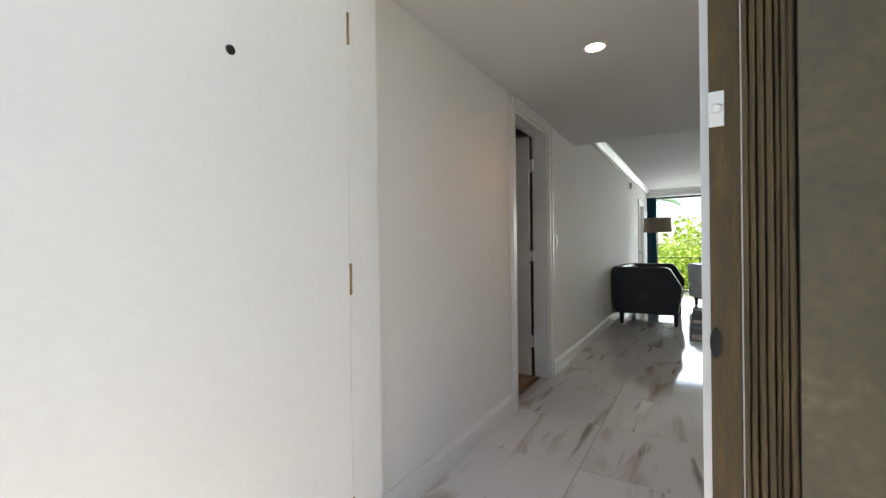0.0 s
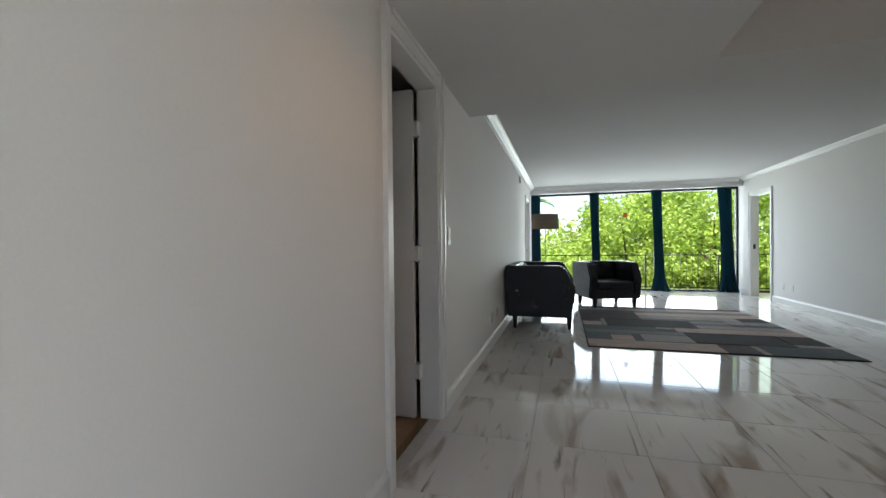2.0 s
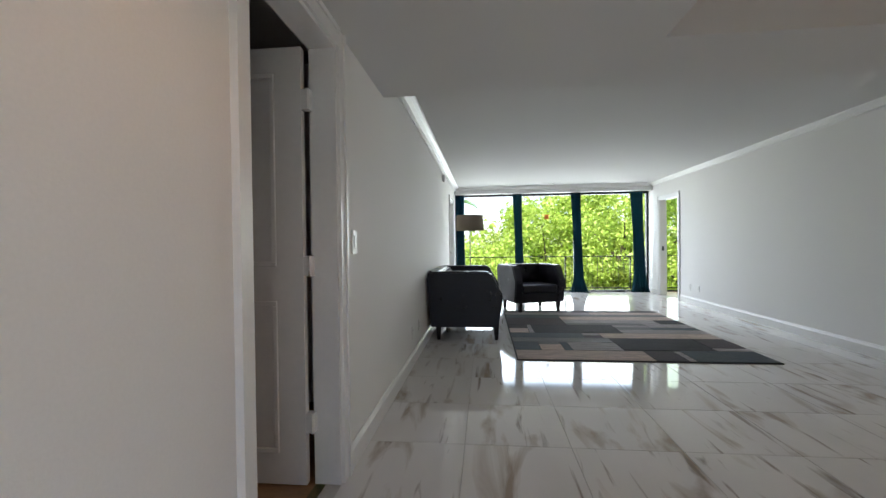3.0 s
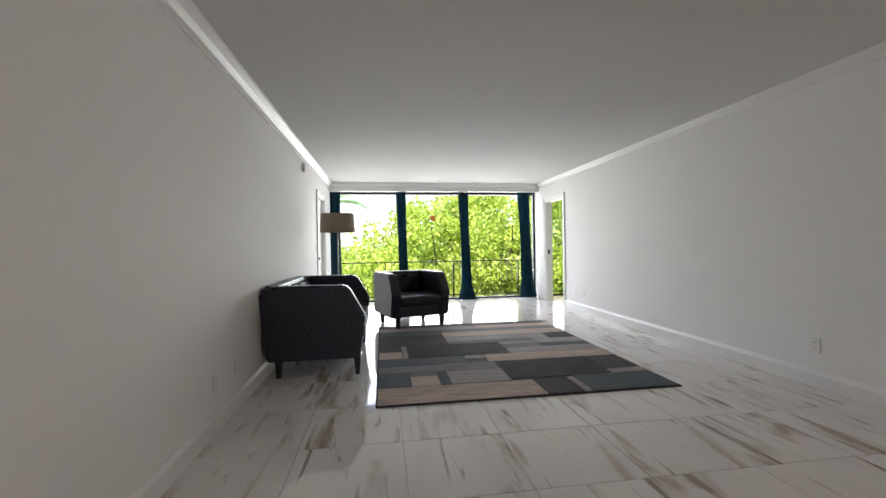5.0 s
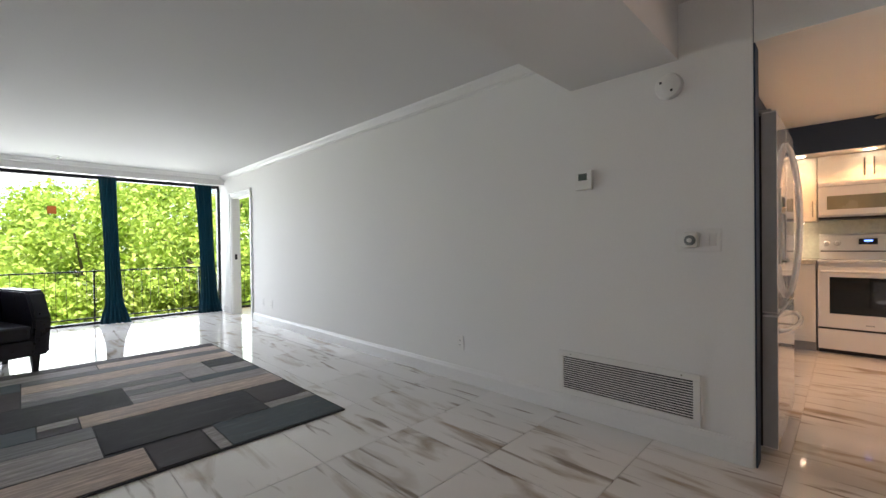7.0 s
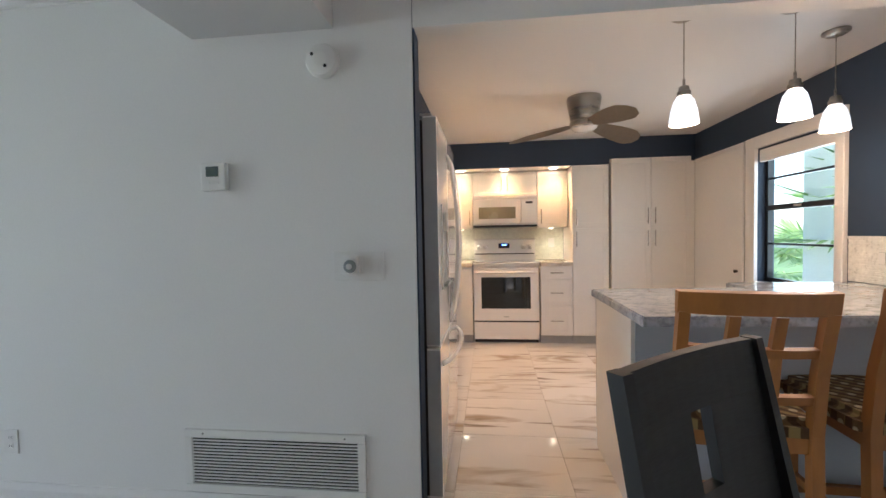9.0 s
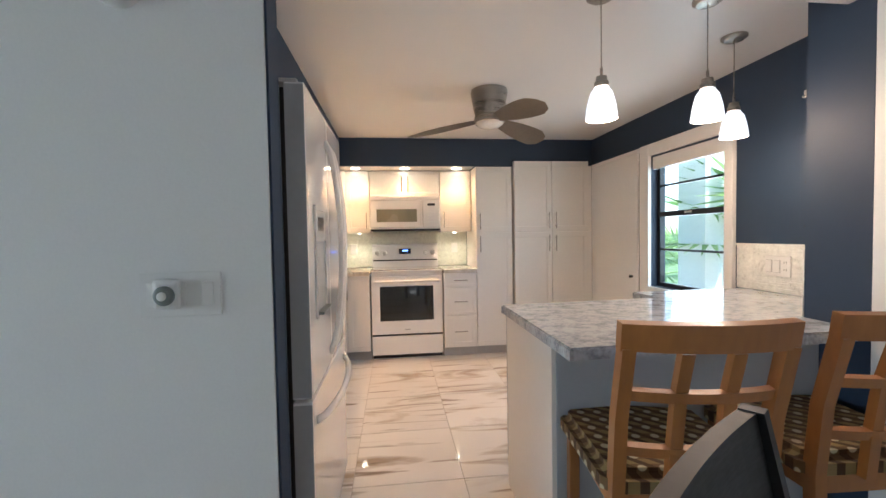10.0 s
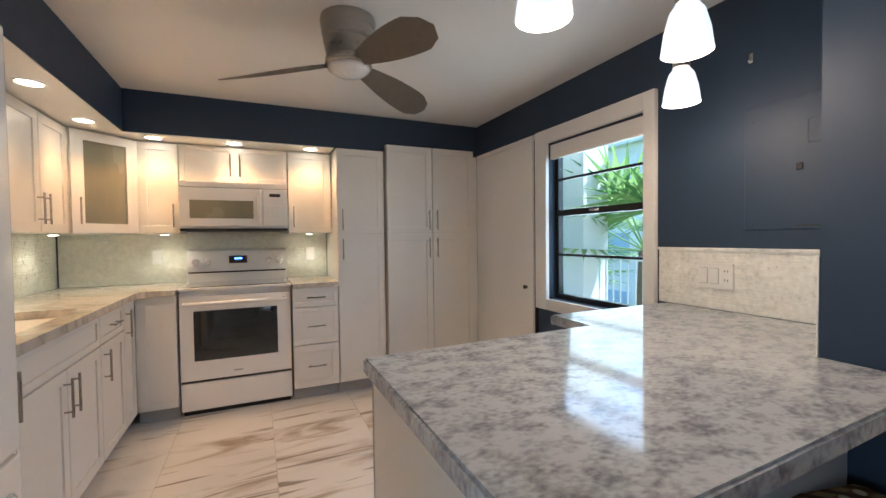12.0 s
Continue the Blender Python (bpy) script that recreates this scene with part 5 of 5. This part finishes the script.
for ang in (65, 197, 304):
    bm = B()
    rows = []
    for i in range(15):
        s = i / 14
        r = 0.09 + 0.53 * s
        wide = 0.034 + 0.048 * math.sin(min(1, s * 1.25) * math.pi / 2) - 0.05 * max(0, s - 0.85) * 4
        tw = radians(-38 + 12 * s)
        z = KITCH_H - 0.208 - 0.055 * s
        row = []
        for k in (-1, -0.5, 0, 0.5, 1):
            row.append(bm.verts.new((r - 0.03 * abs(k) * s, k * wide * math.cos(tw), z - KITCH_H + k * wide * math.sin(tw))))
        rows.append(row)
    for a, b in zip(rows, rows[1:]):
        for k in range(4):
            bm.faces.new((a[k], a[k + 1], b[k + 1], b[k]))
    bmesh.ops.solidify(bm, geom=bm.faces[:], thickness=0.008)
    turned(bm, Matrix.Rotation(radians(ang), 4, "Z"))
    part("blade", bm, FANBLADE, fan, local=True)

# pendants
def pendant(x, y, drop, group):
    p = thing("pendant_lamp", (x, y, KITCH_H), "lit opal glass bell pendant on a thin wire", "pendant lamp", group)
    z = drop
    part("canopy", lathe(B(), [(0.06, -0.0005), (0.06, -0.01), (0.045, -0.02), (0.01, -0.024)], (x, y, KITCH_H), seg=32), STEEL, p)
    part("wire", rod(B(), (x, y, z + 0.19), (x, y, KITCH_H - 0.02), 0.0025, seg=8), STEEL, p)
    part("stem", rod(B(), (x, y, z + 0.165), (x, y, z + 0.215), 0.006, seg=12), STEEL, p)
    part("cap", lathe(B(), [(0.030, 0.135), (0.030, 0.155), (0.024, 0.16), (0.022, 0.178), (0.008, 0.183)], (x, y, z), seg=28), STEEL, p)
    bm = B()
    seg = 36
    prof = ((0.028, 0.134), (0.045, 0.11), (0.058, 0.06), (0.066, 0.0), (0.063, 0.0), (0.055, 0.06), (0.042, 0.108), (0.026, 0.131))
    rings = [[bm.verts.new((x + r * math.cos(2 * math.pi * i / seg), y + r * math.sin(2 * math.pi * i / seg), z + h)) for i in range(seg)] for r, h in prof]
    for a in range(len(prof)):
        b = (a + 1) % len(prof)
        for i in range(seg):
            bm.faces.new((rings[a][i], rings[a][(i + 1) % seg], rings[b][(i + 1) % seg], rings[b][i]))
    part("shade", bm, SHADEGLOW, p, "glowing opal glass shade", smooth=True)
    lamp("pendant_bulb", "POINT", (x, y, z - 0.015), (x, y, 0), PENDANT_LIGHT, (1.0, 0.65, 0.38), soft=0.05)
    return p


pendant(3.885, 2.154, 1.766, "pendants over the peninsula")
pendant(3.877, 1.671, 1.768, "pendants over the peninsula")
pendant(4.182, 1.271, 1.768, "pendants over the peninsula")

for y in (2.36, 2.91, 3.42):
    downlight(6.60, y, 1.9935, SPOT_LIGHT, 120, (6.3, y, 0))
for x in (6.25, 5.6, 4.95):
    downlight(x, 3.70, 1.9935, SPOT_LIGHT, 120, (x, 3.4, 0))
for x, y in ((6.88, 2.35), (6.88, 3.42), (6.6, 3.98), (5.9, 3.98)):
    u = thing("under_cabinet_light", (x, y, 1.318), "small round lit puck light under a cabinet", "puck light", "under-cabinet lights")
    part("ring", lathe(B(), [(0.035, 0.0), (0.034, -0.008), (0.028, -0.009)], (x, y, 1.3195), seg=24), CHROME, u)
    part("lens", lathe(B(), [(0.027, -0.0092), (0.02, -0.011), (0.005, -0.0115)], (x, y, 1.3195), seg=20), BULB, u)
    lamp("puck_lamp", "SPOT", (x, y, 1.29), (x, y, 0), SPOT_LIGHT * 0.25, (1.0, 0.8, 0.5), cone=130)


# ---- stools and dining chair ----
def bar_stool(m):
    """A counter stool that faces local +x; local origin under the middle of its seat."""
    s = tagged(new("bar_stool"), "honey wood counter stool with lattice back and patterned seat", "bar stool", "stools at the peninsula")
    s.matrix_world = m
    SPOT[s] = Vector((0, 0, 0))
    h = 0.198
    for sy in (-1, 1):
        bm = B()
        pts = [(-0.21, 0.0), (-0.205, 0.30), (-0.195, 0.60), (-0.215, 0.80), (-0.265, 1.0)]
        for (x0, z0), (x1, z1) in zip(pts, pts[1:]):
            prism(bm, [(x0 - 0.02, z0), (x0 + 0.02, z0), (x1 + 0.02, z1), (x1 - 0.02, z1)], "y", sy * h - 0.017, sy * h + 0.017)
        bmesh.ops.remove_doubles(bm, verts=bm.verts, dist=0.0005)
        part("back_post", bm, HONEY, s, local=True)
        part("front_leg", bx(0.17, 0.21, sy * 0.2 - 0.018, sy * 0.2 + 0.018, 0.001, 0.585, bevel=0.003, seg=1), HONEY, s, local=True)
        part("side_rail", bx(-0.185, 0.169, sy * 0.195 - 0.011, sy * 0.195 + 0.011, 0.535, 0.585), HONEY, s, local=True)
        part("side_stretcher", bx(-0.19, 0.169, sy * 0.2 - 0.01, sy * 0.2 + 0.01, 0.22, 0.25), HONEY, s, local=True)
    part("front_rail", bx(0.175, 0.197, -0.18, 0.18, 0.535, 0.585), HONEY, s, local=True)
    part("front_stretcher", bx(0.175, 0.2, -0.18, 0.18, 0.16, 0.195), HONEY, s, local=True)
    part("back_rail", bx(-0.20, -0.18, -0.18, 0.18, 0.535, 0.585), HONEY, s, local=True)
    def bowed(z0, z1, x, bow, half, thick, name):
        bm = B()
        n = 12
        rows = []
        for i in range(n + 1):
            u = i / n * 2 - 1
            xx = x - bow * (1 - u * u)
            rows.append([bm.verts.new((xx + dx, u * half, z)) for dx, z in ((-thick / 2, z0), (thick / 2, z0), (thick / 2 - 0.01, z1 + 0.004), (-thick / 2 - 0.012, z1))])
        for a, b in zip(rows, rows[1:]):
            for k in range(4):
                bm.faces.new((a[k], a[(k + 1) % 4], b[(k + 1) % 4], b[k]))
        bm.faces.new(rows[0]), bm.faces.new(rows[-1])
        part(name, bm, HONEY, s, local=True)
    bowed(0.995, 1.065, -0.262, 0.035, 0.218, 0.03, "top_rail")
    bowed(0.855, 0.885, -0.226, 0.028, 0.183, 0.022, "cross_rail")
    bowed(0.70, 0.73, -0.203, 0.024, 0.183, 0.022, "cross_rail")
    for y in (-0.062, 0.062):
        bm = B()
        pts = [(-0.215, 0.585), (-0.228, 0.72), (-0.25, 0.87), (-0.285, 0.99)]
        for (x0, z0), (x1, z1) in zip(pts, pts[1:]):
            prism(bm, [(x0 - 0.013, z0), (x0 + 0.013, z0), (x1 + 0.013, z1), (x1 - 0.013, z1)], "y", y - 0.016, y + 0.016)
        part("spindle", bm, HONEY, s, local=True)
    bm = B()
    prism(bm, [(-0.20, -0.20), (-0.17, -0.23), (0.19, -0.245), (0.225, -0.22), (0.235, 0.0), (0.225, 0.22), (0.19, 0.245), (-0.17, 0.23), (-0.20, 0.20)], "z", 0.5855, 0.645)
    bmesh.ops.bevel(bm, geom=[ed for ed in bm.edges if ed.verts[0].co.z > 0.64 and ed.verts[1].co.z > 0.64], offset=0.025, segments=3, affect="EDGES")
    part("seat", bm, CLOTH, s, "brown trellis cloth seat with cream dots", local=True)
    return s


stool = bar_stool(pose(3.397, 2.24, 0, 0, 0, -8))
copy_thing(stool, pose(3.41, 1.66, 0, 0, 0, -3))

dc = tagged(new("dining_chair"), "black-stained wooden dining chair with a cut-out back", "dining chair")
dc.matrix_world = pose(2.64, 2.68, 0, 0, 0, 216)
SPOT[dc] = Vector((0, 0, 0))
# local: the back's top runs along y, the seat lies towards +x
bm = B()
rows = []
hole = 0.028
for i in range(13):
    u = i / 12 * 2 - 1
    rows.append(u)
def back_at(u, z):
    return (-0.02 * (1 - u * u) * 0.7 + 0.10 * (1.0 - z) / 0.55 - 0.004, u * 0.214, z)
def slab(bm, us, z0, z1, thick=0.024):
    nz = 4
    front, rear = [], []
    for j in range(nz + 1):
        z = z0 + (z1 - z0) * j / nz
        front.append([bm.verts.new((back_at(u, z)[0] + thick / 2, back_at(u, z)[1], z)) for u in us])
        rear.append([bm.verts.new((back_at(u, z)[0] - thick / 2, back_at(u, z)[1], z)) for u in us])
    for g in (front, rear):
        for a, b in zip(g, g[1:]):
            for k in range(len(us) - 1):
                bm.faces.new((a[k], a[k + 1], b[k + 1], b[k]))
    for k in range(len(us) - 1):
        bm.faces.new((front[0][k], front[0][k + 1], rear[0][k + 1], rear[0][k])), bm.faces.new((front[-1][k], front[-1][k + 1], rear[-1][k + 1], rear[-1][k]))
    for j in range(nz):
        bm.faces.new((front[j][0], front[j + 1][0], rear[j + 1][0], rear[j][0])), bm.faces.new((front[j][-1], front[j + 1][-1], rear[j + 1][-1], rear[j][-1]))
slab(bm, rows, 0.90, 1.01)
slab(bm, [u for u in rows if u < -0.13], 0.62, 0.8998), slab(bm, [u for u in rows if u > 0.13], 0.62, 0.8998)
slab(bm, [-0.1665, -0.08, 0.0, 0.08, 0.1665], 0.62, 0.75)
part("backrest", bm, DARKWOOD, dc, "black splat with an upright slot", local=True)
for sy in (-1, 1):
    bm = B()
    for (x0, z0), (x1, z1) in (((0.10, 0.001), (0.115, 0.45)), ((0.115, 0.45), (0.0, 1.012))):
        prism(bm, [(x0 - 0.018, z0), (x0 + 0.022, z0), (x1 + 0.016, z1), (x1 - 0.018, z1)], "y", sy * 0.229 - 0.014, sy * 0.229 + 0.014)
    part("back_post", bm, DARKWOOD, dc, local=True)
    part("front_leg", bx(0.48, 0.52, sy * 0.215 - 0.02, sy * 0.215 + 0.02, 0.001, 0.43), DARKWOOD, dc, local=True)
part("seat", bx(0.10, 0.54, -0.235, 0.235, 0.431, 0.485, bevel=0.015), LEATHER, dc, local=True)

# ---- outdoors ----
structure("ground", bx(-400, 400, -400, 400, -5.2, -4.0), GRASS, "lawn below the building")


def leaf_cloud(name, centres, count, size, mat, parent, seed, label=""):
    """Many small leaf blades, each a bent pair of triangles, scattered round clump centres."""
    rng = np.random.default_rng(seed)
    c = np.array([q[:3] for q in centres])
    rad = np.array([q[3] for q in centres])
    pick = rng.integers(0, len(c), count)
    d = rng.normal(size=(count, 3))
    d /= np.linalg.norm(d, axis=1)[:, None]
    p = c[pick] + d * (rad[pick] * rng.uniform(0.35, 1.0, count) ** 0.6)[:, None]
    a = rng.normal(size=(count, 3))
    a[:, 2] *= 0.6
    a /= np.linalg.norm(a, axis=1)[:, None]
    b = np.cross(a, rng.normal(size=(count, 3)))
    b /= np.linalg.norm(b, axis=1)[:, None]
    l = size * rng.uniform(0.6, 1.3, count)[:, None]
    tip, side, sag = a * l, b * l * 0.28, np.array([0, 0, -0.25]) * l
    quads = np.stack([p, p + tip * 0.5 + side, p + tip + sag, p + tip * 0.5 - side], axis=1)
    me = bpy.data.meshes.new(name)
    me.from_pydata(quads.reshape(-1, 3).tolist(), [], np.arange(count * 4).reshape(-1, 4).tolist())
    me.materials.append(mat)
    ob = new(name, me)
    ob.parent = parent
    if label:
        ob["label"] = label
    return ob


def tree(x, y, top, spread, mat, seed, leaves=16000, size=0.15):
    rng = random.Random(seed)
    t = tagged(new("tree"), "broad leafy green tree beyond the balcony", "tree", "trees outside")
    t.matrix_world = pose(x, y, -4.0)
    SPOT[t] = Vector((0, 0, 0))
    h = top + 4.0
    bm = B()
    rod(bm, (0, 0, 0), (0.1, 0.05, h * 0.35), 0.22, 0.15), rod(bm, (0.1, 0.05, h * 0.34), (0.0, 0.1, h * 0.7), 0.15, 0.07)
    clumps = []
    for i in range(9):
        a = i * 2.4 + rng.random()
        r = spread * rng.uniform(0.45, 0.85)
        z0, z1 = h * rng.uniform(0.3, 0.6), h * rng.uniform(0.5, 0.88)
        end = (r * math.cos(a), r * math.sin(a), z1)
        rod(bm, (0.05, 0.05, z0), end, 0.07, 0.02, seg=8)
        clumps.append((*end, spread * 0.32))
    part("trunk", bm, BARK, t, local=True)
    for i in range(46):
        a, q = rng.random() * 6.283, rng.random() ** 0.5
        z = rng.uniform(0.22, 0.97)
        r = spread * (0.35 + 0.75 * math.sin(math.pi * min(1, z * 0.95)) ** 0.7) * q
        clumps.append((r * math.cos(a), r * math.sin(a), h * z, spread * rng.uniform(0.16, 0.32)))
    leaf_cloud("crown", clumps, leaves, size, mat, t, seed)
    return t


for i, (x, y, top, spread, mat) in enumerate((
        (4.6, 16.5, 3.6, 2.6, LEAF), (2.3, 17.5, 2.7, 2.3, LEAF), (-0.9, 18.2, 1.3, 2.4, LEAF), (3.2, 20.5, 3.9, 3.0, LEAFDARK), (7.5, 18.5, 4.4, 3.0, LEAF),
        (-3.4, 19.0, 1.2, 2.5, LEAF), (0.4, 15.8, 0.6, 1.9, LEAF), (3.4, 15.2, 0.5, 1.9, LEAFDARK), (-2.4, 16.2, 0.4, 2.0, LEAF), (-6.5, 20.0, 2.0, 3.0, LEAF), (6.4, 15.4, 1.5, 2.0, LEAF), (10.5, 19.0, 4.0, 3.0, LEAF))):
    tree(x, y, top, spread, mat, 20 + i)


def palm(name, x, y, z0, z1, fronds, length, label, fan=False, seed=3):
    rng = random.Random(seed)
    p = tagged(new(name), label, "palm tree", "palms outside")
    p.matrix_world = pose(x, y, z0)
    SPOT[p] = Vector((0, 0, 0))
    h = z1 - z0
    part("trunk", rod(rod(B(), (0, 0, 0), (0.1, 0, h * 0.5), 0.14, 0.11), (0.1, 0, h * 0.5), (0.0, 0, h), 0.11, 0.09), BARK, p, local=True)
    for i in range(fronds):
        a, up = i * 2.4 + rng.random() * 0.4, rng.uniform(-0.2, 1.0)
        bm = B()
        d = Vector((math.cos(a) * math.cos(up), math.sin(a) * math.cos(up), math.sin(up)))
        side = Vector((-math.sin(a), math.cos(a), 0))
        top = d.cross(side)
        if fan:
            hub = Vector((0, 0, h)) + d * length * 0.55
            rod(bm, (0, 0, h), hub, 0.012, 0.008, seg=6)
            for k in range(22):
                g = radians(-115 + 230 * k / 21)
                w = d * math.cos(g) + side * math.sin(g)
                e = hub + w * length * 0.6 + Vector((0, 0, -0.1 * abs(math.sin(g)) * length))
                n = w.cross(top) * 0.022 * length
                m = hub + w * length * 0.3
                bm.faces.new([bm.verts.new(v) for v in (hub, m + n, e, m - n)])
        else:
            pts = [Vector((0, 0, h)) + d * length * s + Vector((0, 0, -0.55 * length * s * s)) for s in [j / 8 for j in range(9)]]
            for q, r in zip(pts, pts[1:]):
                rod(bm, q, r, 0.012, 0.009, seg=5)
            for k in range(46):
                s = 0.12 + 0.86 * (k // 2) / 23
                q = Vector((0, 0, h)) + d * length * s + Vector((0, 0, -0.55 * length * s * s))
                sgn = 1 if k % 2 else -1
                l = length * 0.32 * math.sin(math.pi * (0.15 + 0.8 * s))
                e = q + side * sgn * l * 0.8 + d * l * 0.5 + Vector((0, 0, -0.35 * l))
                n = d * 0.02
                bm.faces.new([bm.verts.new(v) for v in (q - n, (q + e) / 2 + n * 1.2, e, (q + e) / 2 - n * 1.2)])
        part("frond", bm, PALM, p, local=True)
    return p


palm("coconut_palm", -2.6, 26.0, -4.0, 3.6, 16, 2.2, "tall feather palm in the bright distance")
palm("fan_palm", 7.05, -2.0, -4.0, 1.05, 17, 1.6, "fan palm with pleated leaves beside the walkway", True, 8)
palm("fan_palm", 8.9, -2.2, -4.0, 0.6, 14, 1.1, "low fan palm beside the walkway", True, 11)
fb = thing("apartment_building", (9, -16, -4.0), "pale apartment building across the yard", "building")
part("wall", bx(-6, 26, -20, -15, -4.0, 6.0), FARWALL, fb)
part("roof", bx(-6.4, 26.4, -20.4, -14.6, 6.0005, 6.4), STUCCO, fb)
for k in range(9):
    for j in range(3):
        q = part("window", bx(-5 + k * 3.4, -3.4 + k * 3.4, -14.999, -14.95, -3.2 + j * 3.1, -1.7 + j * 3.1), BLUEPAINT, fb)
# far woods behind the trees
far = []
rng = random.Random(9)
for i in range(120):
    far.append((rng.uniform(-40, 45), rng.uniform(34, 46), rng.uniform(-4, 1.6), rng.uniform(1.5, 3.0)))
fw = tagged(new("far_woods"), "distant green woods beyond the trees", "woods", kind="stuff")
leaf_cloud("far_crowns", far, 16000, 0.7, LEAF, fw, 77)

# ---- floor tiles ----
PITCH, GAP = 0.58, 0.003
tile_bm = bx(0, PITCH - GAP, 0, PITCH - GAP, -0.0039, 0.0, bevel=0.0012, seg=1)
tile_me = bpy.data.meshes.new("floor_tile")
tile_bm.to_mesh(tile_me)
tile_bm.free()
tile_me.materials.append(TILE)
def cut_tile(x0, x1, y0, y1):
    bm = bx(0, x1 - x0, 0, y1 - y0, -0.0039, 0.0)
    me = bpy.data.meshes.new("floor_tile")
    bm.to_mesh(me)
    bm.free()
    me.materials.append(TILE)
    return me
cuts = {}
for area in ((XL + 0.001, XR + 0.11, 1.0, 11.35), (XR + 0.1115, 7.055, 0.89, 4.125)):
    ax0, ax1, ay0, ay1 = area
    for i in range(-3, 14):
        for j in range(-5, 15):
            x0, y0 = -0.32 + i * PITCH, 3.28 + j * PITCH
            x1, y1 = x0 + PITCH - GAP, y0 + PITCH - GAP
            cx0, cx1, cy0, cy1 = max(x0, ax0), min(x1, ax1), max(y0, ay0), min(y1, ay1)
            if cx1 - cx0 < 0.01 or cy1 - cy0 < 0.01:
                continue
            whole = cx1 - cx0 > PITCH - 2 * GAP and cy1 - cy0 > PITCH - 2 * GAP
            key = (round(cx1 - cx0, 3), round(cy1 - cy0, 3))
            if not whole and key not in cuts:
                cuts[key] = cut_tile(cx0, cx1, cy0, cy1)
            ob = new("tile", tile_me if whole else cuts[key])
            ob.location = (cx0, cy0, 0)
            ob.parent = floor
